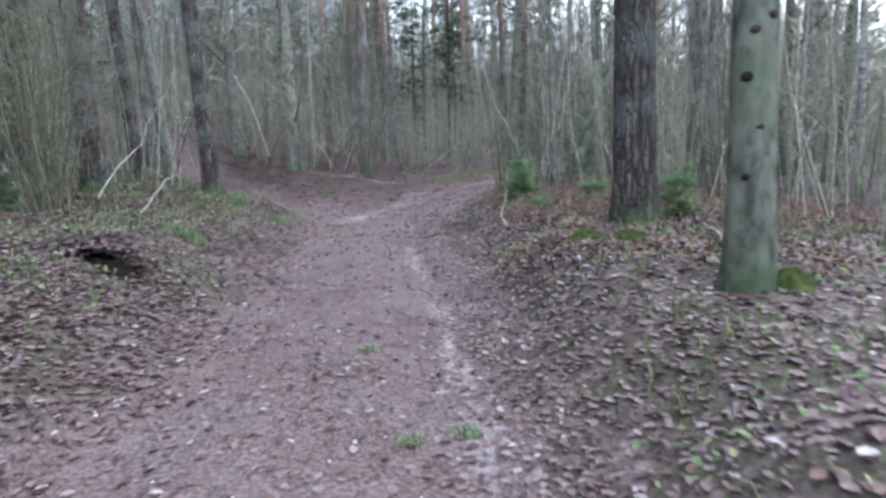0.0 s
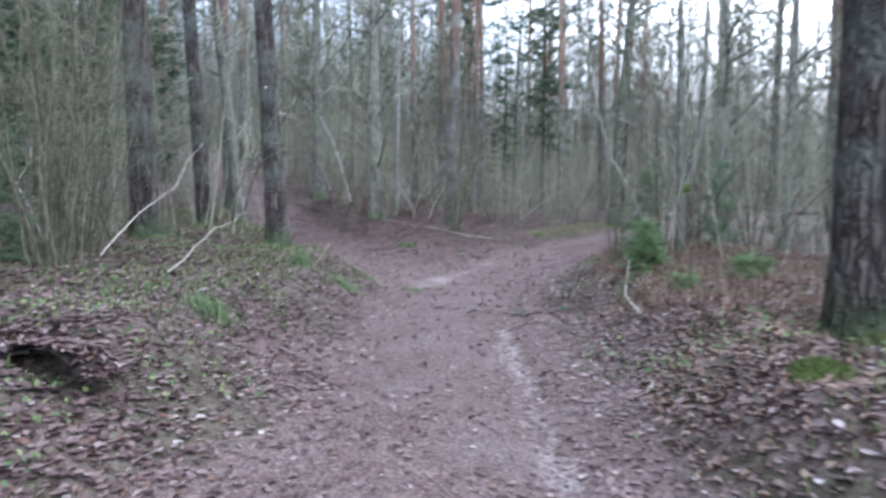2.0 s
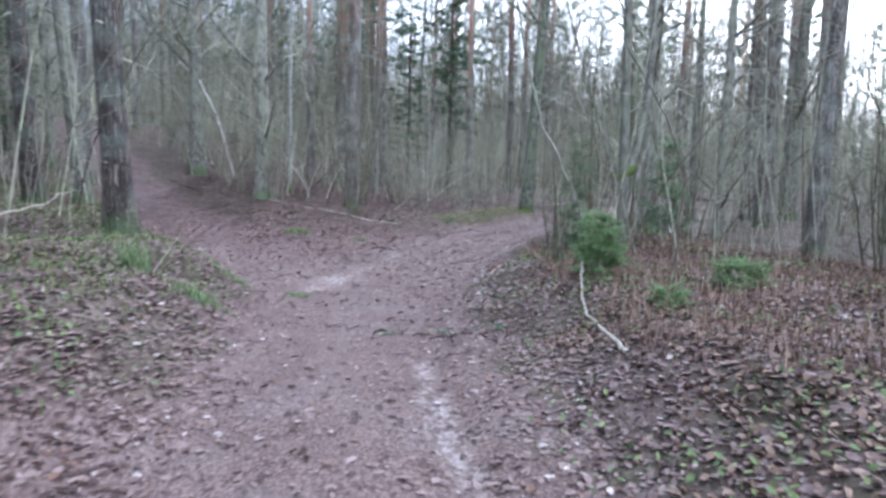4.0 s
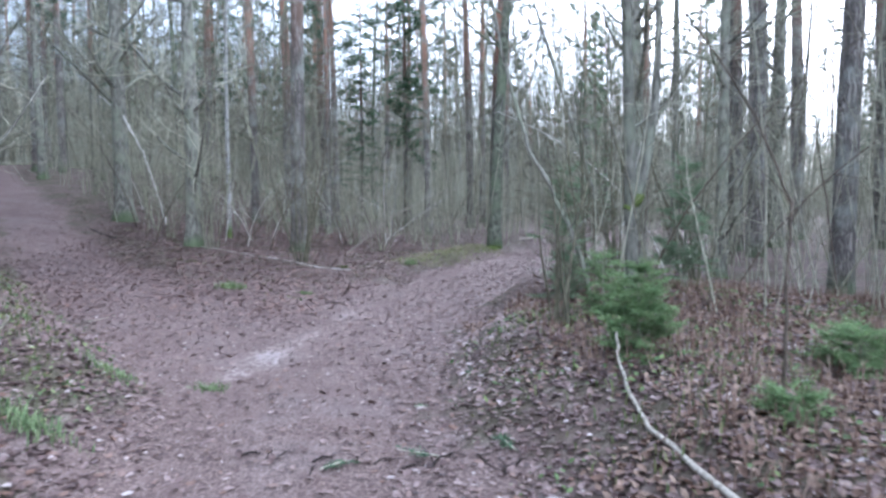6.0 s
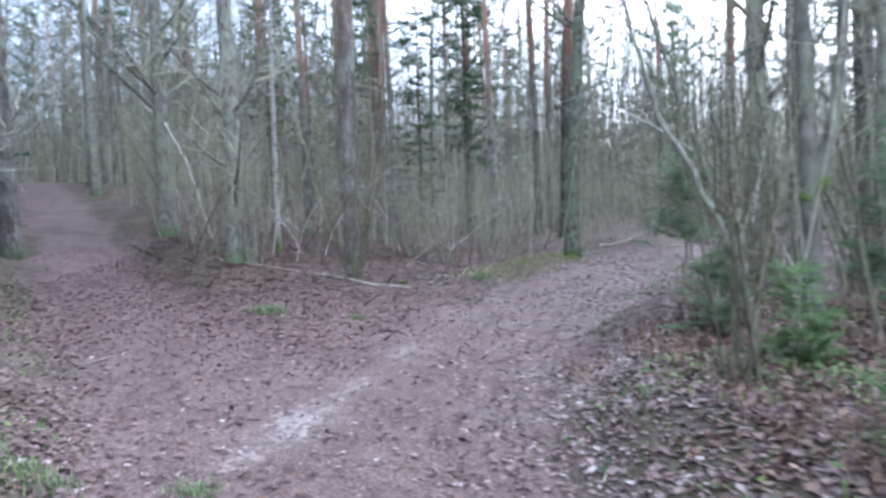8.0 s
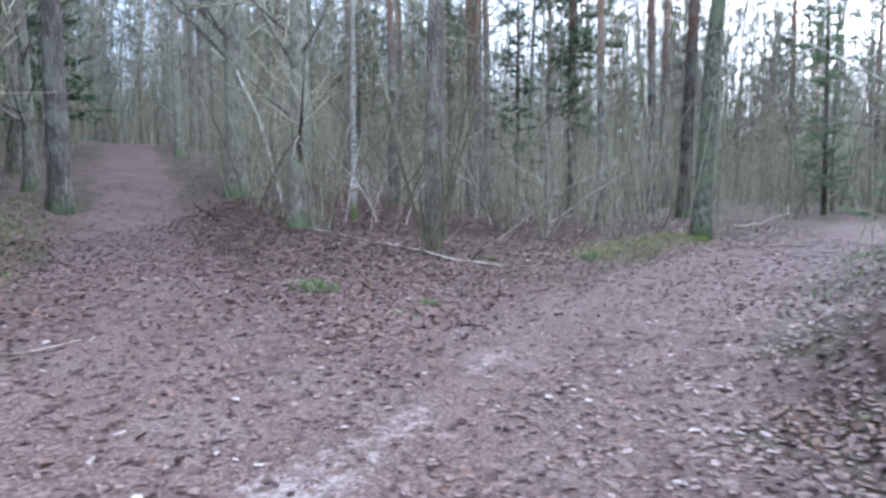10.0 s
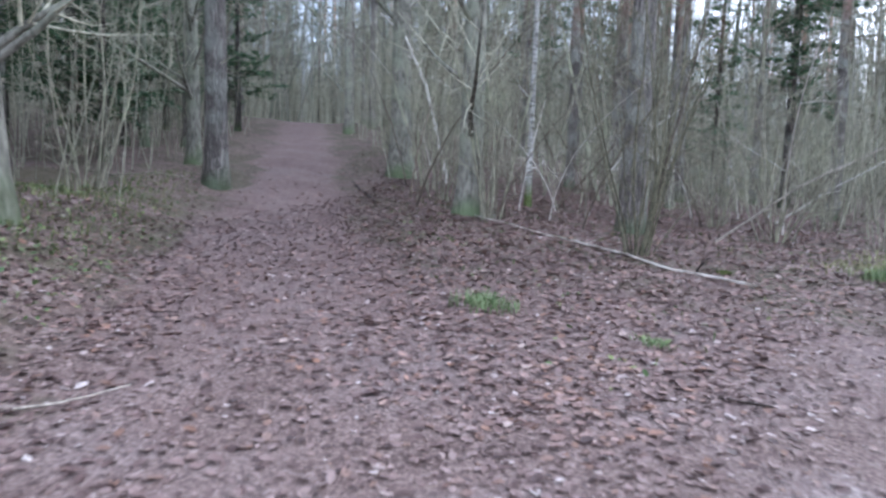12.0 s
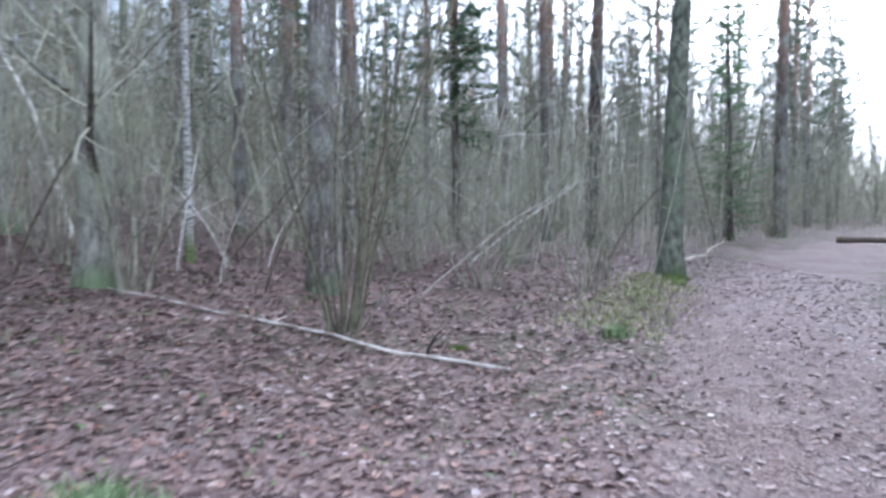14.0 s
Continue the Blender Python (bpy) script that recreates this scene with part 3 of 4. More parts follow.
put(broadleaf(44, 15, 0.15, (0, 0), GREYBARK), -12.2, 25.6)

# a forked tree by the track
forked = put(broadleaf(61, 10, 0.085, (-0.02, 0), GREYBARK, "forked_tree", "thin forked tree with mossy crotch on the bank", 1.4, 10, 0.35, 12, 0.012), 2.57, 14.85)
V, F = [], []
tube(V, F, [Vector(p) for p in ((-0.01, 0, 1.15), (0.08, 0.02, 1.32), (0.2, 0.03, 1.75), (0.3, 0.05, 2.4), (0.34, 0.05, 3.4), (0.36, 0.1, 5.0), (0.5, 0.1, 7.5))], [0.07, 0.06, 0.055, 0.05, 0.045, 0.035, 0.015], 10)
part("second_stem", mesh_of("second_stem", V, F), GREYBARK, forked)
V, F = [], []
tube(V, F, [Vector(p) for p in ((-0.07, 0, 1.1), (0.0, 0.0, 1.2), (0.06, 0.0, 1.25), (0.12, 0.01, 1.3))], [0.075, 0.085, 0.08, 0.05], 10)
part("moss", mesh_of("crotch_moss", V, F), MOSS, forked, "green moss in the fork")

# young spruces by the track
for seed, x, y, tall, wide, low, mat, size, whorls, label in (
        (51, 1.76, 13.6, 0.72, 0.45, 0.1, YOUNG, 0.13, 11, "bright green young spruce beside the track"),
        (52, 1.36, 11.65, 0.68, 0.6, 0.03, YOUNG, 0.13, 13, "bushy young spruce behind a bent branch"),
        (53, 3.2, 14.7, 1.65, 0.32, 0.3, OLIVE, 0.15, 13, "thin blue-green young spruce on the bank"),
        (54, 2.6, 17.9, 1.8, 0.36, 0.45, OLIVE, 0.22, 9, "dark young spruce with flat layered boughs"),
        (55, 2.5, 10.75, 0.34, 0.95, 0.05, YOUNG, 0.14, 6, "low green spruce seedling"),
        (56, 1.5, 9.95, 0.22, 0.8, 0.05, YOUNG, 0.12, 5, "low green spruce seedling"),
        (57, 2.75, 7.6, 0.6, 0.5, 0.05, YOUNG, 0.14, 9, "low green spruce beside a thick pine"),
        (58, -6.3, 9.0, 1.5, 0.4, 0.05, OLIVE, 0.18, 13, "bushy young spruce on the bank"),
        (59, -6.7, 7.6, 1.0, 0.45, 0.05, YOUNG, 0.17, 11, "bushy young spruce on the bank"),
        (60, 1.75, 14.9, 0.9, 0.4, 0.15, OLIVE, 0.16, 9, "small spruce among bare shoots")):
    put(spruce(seed, tall, 0.01 + 0.009 * tall, low, wide, mat, size, whorls, label, "young_spruce", 8 if mat == YOUNG else 7, 7 if mat == YOUNG else 6, 0.5), x, y)

# hazel bushes beside the track
for seed, x, y, n, hgt, sp, tw in ((71, -5.2, 8.5, 20, 4.8, 0.25, 7), (72, -6.2, 10.2, 16, 5.0, 0.3, 7), (69, -6.3, 7.0, 12, 4.6, 0.25, 7), (70, -7.6, 9.4, 14, 5.0, 0.25, 7), (73, 1.15, 13.2, 7, 2.4, 0.15, 6), (74, 3.4, 17.6, 12, 4.5, 0.22, 9),
                                   (75, 4.6, 17.2, 10, 4.5, 0.3, 8), (76, -7.2, 27.2, 13, 5.0, 0.22, 8), (77, -6.6, 26.3, 10, 4.6, 0.35, 8), (78, -0.6, 26.2, 12, 4.4, 0.55, 9),
                                   (79, -1.5, 29.5, 12, 4.6, 0.4, 9), (80, -9.6, 30.4, 14, 5.0, 0.25, 8), (81, 2.6, 16.4, 8, 3.8, 0.2, 8), (82, 0.8, 30, 10, 4.2, 0.4, 8),
                                   (83, -8.2, 13.8, 12, 4.6, 0.3, 8), (84, 6.2, 14.0, 10, 4.0, 0.3, 8), (85, -11.6, 33.6, 14, 5.0, 0.25, 8), (86, 4.6, 10.8, 9, 3.6, 0.3, 7)):
    put(coppice(seed, n, hgt, 0.018, sp, twigs=tw + (3 if seed < 73 else 0), mat=OLIVETWIG if seed < 76 or seed in (81, 84, 86) else None), x, y)


# thin bent saplings leaning across one another beside the track
def bent_sapling(seed, tall, r, mat, label):
    rng = random.Random(seed)
    top = thing("bent_sapling", label, "sapling", "bent saplings")
    V, F = [], []
    way, pts, p = Vector((rng.uniform(0.1, 0.55), 0, 1)).normalized(), [], Vector((0, 0, -0.1))
    for i in range(13):
        pts.append(p.copy())
        way = (way + Vector((rng.uniform(0.0, 0.13), rng.uniform(-0.07, 0.07), -0.03 * rng.random()))).normalized()
        p = p + way * (tall / 12)
    tube(V, F, pts, [max(r * (1 - 0.07 * i), 0.003) for i in range(13)], 6)
    part("stem", mesh_of("sapling_stem", V, F), mat, top)
    for _ in range(rng.randint(4, 7)):
        V, F = [], []
        sprouts(rng, V, F, pts, r * 1.1, 1, tall * 0.3, 1, 0.25, 0.7, 0.25, 4)
        limb = [sum((V[4 * i + k] for k in range(4)), Vector()) / 4 for i in range(5)]
        shoot = part("shoot", mesh_of("sapling_shoot", V, F), mat, top)
        V, F = [], []
        sprouts(rng, V, F, limb, r * 0.5, 5, tall * 0.13, 1, 0.2, 0.8, 0.25, 3)
        part("twig_spray", mesh_of("sapling_twigs", V, F), mat, shoot, "", "stuff")
    return top


bent = [bent_sapling(400 + i, t, r, m, s) for i, (t, r, m, s) in enumerate((
    (4.6, 0.018, BROWNTWIG, "thin dark bent sapling without leaves"), (3.8, 0.014, HAZEL, "thin grey bent sapling without leaves"), (5.4, 0.02, BROWNTWIG, "tall dark leaning sapling without leaves"),
    (4.4, 0.016, DEADWOOD, "pale bleached leaning sapling"), (5.0, 0.016, HAZEL, "tall grey leaning sapling without leaves"), (3.2, 0.011, BROWNTWIG, "short dark bent sapling")))]
rng = random.Random(45)
used = set()
for k in range(78):
    if k < 46:
        x, y = rng.uniform(-9.5, 2.6), rng.uniform(24.2, 33)
    elif k < 62:
        x, y = rng.uniform(2.4, 6.5), rng.uniform(13.5, 22)
    else:
        x, y = rng.uniform(-9.5, -5), rng.uniform(7, 17)
    if float(to_track(x, y)) < 2.2 or (y < 25 and x > -4.5 and x < 2):
        continue
    i, turn, size = rng.randrange(6), rng.uniform(0, 6.28), rng.uniform(0.75, 1.25)
    if i in used:
        again(bent[i], x, y, turn, size)
    else:
        put(bent[i], x, y, turn, size)
        used.add(i)

# ---- the wood behind ----
KEPT = [(o.matrix_basis.translation.x, o.matrix_basis.translation.y) for o in scene.objects if o.parent is None and o.type == "EMPTY"]


def wild(count, seed, x0, x1, y0, y1, gap, clear, inner):
    """Random spots off the tracks, apart from one another; inner: whether the ground beside the walk is left free."""
    rng = random.Random(seed)
    spots = []
    for _ in range(count * 30):
        if len(spots) >= count:
            break
        x, y = rng.uniform(x0, x1), rng.uniform(y0, y1)
        if float(to_track(x, y)) < clear or (inner and -10 < x < 8 and -8 < y < 29):
            continue
        if any(abs(x - a) < gap and abs(y - b) < gap for a, b in spots) or any(abs(x - a) < 1.2 and abs(y - b) < 1.2 for a, b in KEPT):
            continue
        if x > 14 and y > 30 and x > 0.75 * y - 12 and rng.random() < 0.5:
            continue
        if 0.66 < math.atan2(x + 2.2, y - 16.4) < 0.75 and y > 34 and rng.random() < 0.8:
            continue
        spots.append((x, y))
    return spots


pines = [pine_tree(101 + i, h, r, dead=14, sides=9, crown_from=c, stem_mat=HAZEGREYPINE, label=t) for i, (h, r, c, t) in enumerate((
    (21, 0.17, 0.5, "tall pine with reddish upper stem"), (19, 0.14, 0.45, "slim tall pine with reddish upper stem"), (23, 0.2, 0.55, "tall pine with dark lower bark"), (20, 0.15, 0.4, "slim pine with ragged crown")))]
bares = [broadleaf(111 + i, h, r, (ln, 0), m, limbs=28, low=0.15, sides=8, label=t) for i, (h, r, ln, m, t) in enumerate((
    (15, 0.1, 0.02, GREYBARK, "bare grey forest tree with many thin limbs"), (13, 0.08, -0.03, GREYBARK, "thin bare forest tree"), (16, 0.12, 0.0, BEECH, "bare tree with lichen-green bark"),
    (12, 0.06, 0.05, GREYBARK, "thin leaning bare tree"), (14, 0.07, 0.01, BIRCH, "slim pale birch in the wood")))]
firs = [spruce(121 + i, h, 0.13, lo, w, NEEDLE, 0.42, 24, "tall dark green forest spruce", per=6, dens=5) for i, (h, lo, w) in enumerate(((15, 0.27, 0.15), (11, 0.24, 0.18), (18, 0.34, 0.13)))]
first = {}
# spruces with y below 3 stand out of view, added to shade the left bank
for x, y, i, size in ((-13.6, 21.6, 0, 0.9), (-13.7, 24.6, 1, 0.8), (-16.8, 28.0, 1, 0.95), (-12.6, 19.0, 1, 0.8), (-18.6, 35.0, 1, 1.0), (-15.6, 25.4, 1, 1.1), (-17.8, 29.6, 0, 1.0), (-20.6, 33.4, 2, 1.0), (-23.0, 37.6, 0, 1.1), (-25.6, 42, 1, 1.2), (-14.8, 17.6, 2, 0.9), (-18.6, 23, 2, 1.0), (-21, 27.5, 0, 1.1), (-12.4, 13.5, 1, 0.9), (-18, 18.5, 0, 1.0), (-9.0, 11.4, 1, 0.9), (-9.8, 7.8, 0, 0.9), (-8.2, 4.4, 1, 0.95), (-9.5, 1.2, 2, 0.9), (-10.9, 17.2, 0, 0.85), (-11.8, 20.9, 2, 0.9), (-6.9, 2.4, 0, 0.85), (-6.7, -0.8, 1, 1.0)):
    if ("fir", i) in first:
        again(firs[i], x, y, x * 3.7, size)
    else:
        first[("fir", i)] = first[(id(firs), i)] = put(firs[i], x, y, x * 3.7, size)
for k, (x, y) in enumerate(((9.2, 24.2), (12, 21.5), (14.5, 25.5), (10.2, 18.6), (17, 31), (16, 20.5), (13.6, 30.2), (9.4, 15.4), (8.6, 12.2), (19, 26), (7.6, 24.6))):
    kind = pines if k % 3 != 1 else bares
    i = k % len(kind)
    if (id(kind), i) in first:
        again(kind[i], x, y, k * 1.7, 0.9 + 0.03 * k)
    else:
        first[(id(kind), i)] = put(kind[i], x, y, k * 1.7, 0.9 + 0.03 * k)
rng = random.Random(77)
for x, y in wild(400, 3, -62, 55, 6, 84, 1.7, 2.6, True) + wild(50, 4, -30, 30, -34, -3, 2.5, 2.6, False):
    dark = x < -11 and y < 46 and x < -0.62 * y + 4
    u = rng.random()
    kind = firs if u < (0.5 if dark else 0.1) else pines if u < (0.75 if dark else 0.5) else bares
    i = rng.randrange(len(kind))
    key, size, turn = (id(kind), i), rng.uniform(0.8, 1.2), rng.uniform(0, 6.28)
    if key in first:
        again(kind[i], x, y, turn, size)
    else:
        first[key] = put(kind[i], x, y, turn, size)

# saplings and bushes under the trees
bushes = [coppice(131 + i, n, hgt, 0.016, sp, twigs=7, name="sapling_clump", label="clump of thin bare forest saplings") for i, (n, hgt, sp) in enumerate(((9, 4.5, 0.25), (7, 5.5, 0.15), (10, 3.4, 0.4)))]
placed = set()
for x, y in wild(190, 9, -32, 30, 9, 62, 1.1, 2.2, False):
    if -3.5 < x < 3 and y < 23 or (-4.6 < x < 1.6 and y < 25):
        continue
    i = rng.randrange(3)
    turn, size = rng.uniform(0, 6.28), rng.uniform(0.7, 1.25)
    if i in placed:
        again(bushes[i], x, y, turn, size)
    else:
        put(bushes[i], x, y, turn, size)
        placed.add(i)


def thin_stems(name, count, seed, spots, low, high, r, mat, label, twigs):
    """Thousands of thin bare stems with twigs, in one mesh."""
    rs = np.random.RandomState(seed)
    x, y = spots(rs, count)
    z = lie(x, y)
    count = len(x)
    tall = rs.uniform(low, high, count)
    rad = r * rs.uniform(0.5, 1.4, count) * (tall / high) ** 0.5
    lx, ly = rs.normal(0, 0.1, count), rs.normal(0, 0.1, count)
    bx, by = rs.normal(0, 0.05, count), rs.normal(0, 0.05, count)
    verts, faces = [], []
    base = 0
    ang = np.arange(3) * 2 * np.pi / 3

    def at_height(k):
        return x + (lx * k + bx * np.sin(3 * k)) * tall, y + (ly * k + by * np.sin(3 * k)) * tall, z - 0.1 + tall * k

    for k, f in ((0, 1.0), (0.35, 0.8), (0.7, 0.5), (1.0, 0.15)):
        cx, cy, cz = at_height(k)
        verts.append(np.stack([cx[:, None] + rad[:, None] * f * np.cos(ang), cy[:, None] + rad[:, None] * f * np.sin(ang), cz[:, None] + 0 * ang], -1))
    allv = np.stack(verts, 1).reshape(-1, 3)
    o = np.arange(count)[:, None, None, None] * 12
    ring = np.arange(3)[None, :, None, None] * 3
    s = np.arange(3)[None, None, :, None]
    quad = np.concatenate([o + ring + s, o + ring + (s + 1) % 3, o + ring + 3 + (s + 1) % 3, o + ring + 3 + s], -1).reshape(-1, 4)
    tv, tf = [], []
    for _ in range(twigs):
        k = rs.uniform(0.2, 0.98, count)
        cx, cy, cz = at_height(k)
        g, ln = rs.uniform(0, 6.28, count), tall * rs.uniform(0.06, 0.2, count)
        up = rs.uniform(0.1, 0.9, count)
        tx, ty, tz = cx + np.cos(g) * ln, cy + np.sin(g) * ln, cz + up * ln
        w = rad * 0.35 + 0.002
        tv.append(np.stack([np.stack([cx, cy, cz - w], -1), np.stack([cx - np.sin(g) * w, cy + np.cos(g) * w, cz + w], -1), np.stack([tx, ty, tz], -1), np.stack([cx + np.sin(g) * w, cy - np.cos(g) * w, cz + w], -1)], 1))
    tw = np.stack(tv, 1).reshape(-1, 3)
    n0 = len(allv)
    q = np.arange(count * twigs)[:, None] * 4 + n0
    tri = np.concatenate([q + np.array([[0, 1, 2]]), q + np.array([[0, 2, 3]]), q + np.array([[1, 3, 2]])], 0)
    me = mesh_of(name, np.concatenate([allv, tw]).tolist(), quad.tolist() + tri.tolist(), False)
    return tagged(part(name, me, mat, None), label, "undergrowth", kind="stuff")


def under_wood(rs, count):
    x, y = rs.uniform(-45, 45, count), rs.uniform(4, 80, count)
    keep = (to_track(x, y) > 1.7 + 0.8 * rs.rand(count)) & ~((x > -5.2) & (x < 2.2) & (y < 25)) & ~((x < 0) & (x > -6.5) & (y < 14)) & ~((x > 0) & (x < 4) & (y < 13))
    keep &= ~((x > -8.5) & (x < 3.5) & (y < 33) & (y > 23) & (rs.rand(count) < 0.72))
    return x[keep], y[keep]


def far_wood(rs, count):
    a, d = rs.uniform(-1.5, 1.45, count), rs.uniform(48, 115, count)
    x, y = np.sin(a) * d, 10 + np.cos(a) * d
    glade = np.arctan2(x + 2.2, y - 16.4)
    keep = (to_track(x, y) > 2.5) & ~((glade > 0.65) & (glade < 0.76) & (rs.rand(count) < 0.8) & (count < 7000))
    return x[keep], y[keep]


def mid_wood(rs, count):
    """Slender trees 18 to 50 m beyond the fork, off the tracks."""
    a, d = rs.uniform(-1.45, 1.45, count), rs.uniform(20, 52, count)
    x, y = -1 + np.sin(a) * d, 12 + np.cos(a) * d
    glade = np.arctan2(x + 2.2, y - 16.4)
    keep = (to_track(x, y) > 2.8) & (y > 27) & ~((glade > 0.64) & (glade < 0.77))
    return x[keep], y[keep]


thin_stems("undergrowth", 12500, 21, under_wood, 0.8, 5.5, 0.012, TWIG, "thin bare grey-brown undergrowth stems", 9)
thin_stems("far_woodland", 5500, 22, far_wood, 6, 21, 0.08, GREYBARK, "distant bare grey woodland stems", 26)
thin_stems("mid_woodland", 520, 24, mid_wood, 9, 20, 0.05, HAZEL, "slender bare grey trees deeper in the wood", 34)
thin_stems("far_thicket", 9500, 23, far_wood, 2, 9, 0.05, TWIG, "distant bare thicket", 14)


# ---- leaves, grass and moss on the ground ----
def tilt_frames(rs, n, tilt):
    """Random turned and tilted axes u, v, w for n small pieces."""
    g, t, e = rs.uniform(0, 6.28, n), rs.normal(0, tilt, n), rs.normal(0, tilt, n)
    u = np.stack([np.cos(g), np.sin(g), t], -1)
    u /= np.linalg.norm(u, axis=1)[:, None]
    w = np.stack([e, -t, np.ones(n)], -1)
    w -= (w * u).sum(1)[:, None] * u
    w /= np.linalg.norm(w, axis=1)[:, None]
    return u, np.cross(w, u), w


def leaves(name, x, y, rs, size, mat, label, tilt=0.16, curl=0.13, lift=0.004, category="leaf litter"):
    n = len(x)
    s = size * rs.uniform(0.6, 1.35, n)
    u, v, w = tilt_frames(rs, n, tilt)
    c = np.stack([x, y, lie(x, y) + lift + rs.uniform(0, 0.009, n)], -1)
    cv = curl * rs.uniform(-0.6, 1.4, n)
    shape = ((-0.55, 0, 0.0), (-0.2, 0.33, 1), (0.25, 0.3, 0.9), (0.6, 0, 0.5), (0.22, -0.32, 0.9), (-0.22, -0.3, 1), (0.02, 0, 0))
    pts = [c + s[:, None] * (a * u + b * v + (k * cv)[:, None] * w) for a, b, k in shape]
    V = np.stack(pts, 1).reshape(-1, 3)
    o = np.arange(n)[:, None] * 7
    F = np.concatenate([o + np.array([[0, 6, 1]]), o + np.array([[1, 6, 2]]), o + np.array([[2, 6, 3]]), o + np.array([[3, 6, 4]]), o + np.array([[4, 6, 5]]), o + np.array([[5, 6, 0]])])
    me = mesh_of(name, V.tolist(), F.tolist())
    return tagged(part(name, me, mat, None), label, category, kind="stuff")


def scatter(rs, count, x0, x1, y0, y1, density):
    """Random points, thinned by density(x, y) from 0 to 1."""
    x, y = rs.uniform(x0, x1, count), rs.uniform(y0, y1, count)
    keep = rs.rand(count) < density(x, y)
    return x[keep], y[keep]


def litter(x, y):
    d = to_track(x, y) + 0.4 * rough(x, y, 0.8)
    on_track = 0.17 + 0.2 * (rough(x, y, 0.7) + 0.5) + 0.42 * smooth(12, 17, y)
    right_edge = 0.5 * np.exp(-((x + 0.9 - 1.15) / 0.35) ** 2) * (y < 13)
    right_track = 0.45 * smooth(0.1, 0.9, x - np.interp(y, [13, 16.5, 20.3, 24], [-1.2, -0.4, 1.0, 3.0])) * (y > 12)
    bank = smooth(0.5, 1.6, d) * (0.95 + 0.6 * rough(x, y, 1.5)) * np.where((x < -1.5) & (between(x, y) == 0), 0.7, 1.0)
    grassy = np.exp(-(((x + 3.7) / 1.1) ** 2 + ((y - 11) / 2.5) ** 2)) * 0.6
    return np.clip(on_track * (1 - 0.85 * np.exp(-(away(x, y, STREAK) / 0.3) ** 2)) + right_edge + right_track + bank - grassy, 0, 1) * (1 - smooth(29, 37, y))


def between(x, y):
    """1 between the two tracks, 0 beyond them."""
    return (x > np.interp(y, [13, 15.4, 19, 24, 34], [-1.4, -2.9, -5.3, -8.6, -15])) * (x < 2.0) * (y > 14)


rs = np.random.RandomState(31)
x, y = scatter(rs, 140000, -8.5, 6.5, 0.3, 37, litter)
leaves("leaf_litter", x, y, rs, 0.053, LEAF, "brown and pinkish fallen leaves covering the ground")
rs = np.random.RandomState(30)
x, y = scatter(rs, 42000, 0.1, 5.4, 0.3, 16, lambda a, b: smooth(0.9, 1.6, to_track(a, b)) * np.clip(0.8 + 0.6 * rough(a, b, 0.9), 0, 1) * (0.32 + 0.5 * smooth(4, 7, b)))
leaves("bank_leaves", x, y, rs, 0.054, LEAF, "broad wet purple-brown leaves lying on the bank", 0.2, 0.12, 0.004)
rs = np.random.RandomState(29)
x, y = scatter(rs, 42000, -8.0, -1.7, 0.3, 14.5, lambda a, b: smooth(0.75, 1.5, to_track(a, b) + 0.5 * rough(a, b, 0.7)) * np.clip(0.62 + 1.0 * rough(a + 4, b, 0.8) + 0.5 * np.exp(-((a + 3.4) ** 2 / 0.8 + (b - 6.3) ** 2 / 0.6)), 0.08, 1))
leaves("bank_leaves", x, y, rs, 0.06, LEAF, "wet purple-brown leaves lying on the mossy bank", 0.14, 0.1, 0.01)
rs = np.random.RandomState(32)
x, y = scatter(rs, 90000, -12.5, 3.5, 17, 40, lambda a, b: 0.85 * smooth(0.0, 0.5, away(a, b, RIGHT) - 1.2) * np.exp(-((a + 4.0) / 4.4) ** 2) * (1 - 0.7 * np.exp(-(away(a, b, LEFT) / 0.9) ** 2)) * (1 - smooth(33, 40, b)))
leaves("russet_leaf_litter", x, y, rs, 0.063, RUSSET, "russet fallen leaves between the two tracks")
rs = np.random.RandomState(38)
x, y = scatter(rs, 80000, -8, 5, 0.5, 27, lambda a, b: 0.85 * (1 - smooth(1.2, 1.9, to_track(a, b))) * np.clip(0.35 + 0.5 * smooth(9, 15, b) + 1.2 * rough(a, b, 0.5) + np.exp(-(away(a, b, ((-1.5, 11.1), (-0.5, 10.98), (0.3, 10.72))) / 0.13) ** 2), 0.05, 1))
leaves("leaf_crumbs", x, y, rs, 0.026, LEAF, "small brown leaf crumbs trodden into the track", 0.2, 0.15, 0.004)
rs = np.random.RandomState(33)
x, y = scatter(rs, 34000, 0.5, 6.5, 4, 16, lambda a, b: 0.75 * np.clip(smooth(-0.05, 0.3, rough(a + 3, b, 1.1)) + 0.5 * smooth(6.5, 8, b) * smooth(0.7, 1.4, a), 0, 1) * smooth(1.0, 1.5, to_track(a, b)))
leaves("bracken_litter", x, y, rs, 0.045, FERN, "orange-brown withered fern litter on the bank", 0.4, 0.3, 0.02)
rs = np.random.RandomState(34)
x, y = scatter(rs, 85000, -11, 5.5, 0.2, 27, lambda a, b: 0.8 * smooth(1.1, 1.8, to_track(a, b)) * np.clip(smooth(0.0, 0.22, rough(a + 11, b + 5, 0.8)) + 0.25 * smooth(0.9, 1.7, a) * (1 - smooth(3.5, 5.5, b)) + 0.2 * (a < -2.6), 0, 1) * (1 - 0.9 * between(a, b)))
leaves("ground_herbs", x, y, rs, 0.038, HERB, "low green woodland herbs on the banks", 0.45, 0.2, 0.05, "herbs")


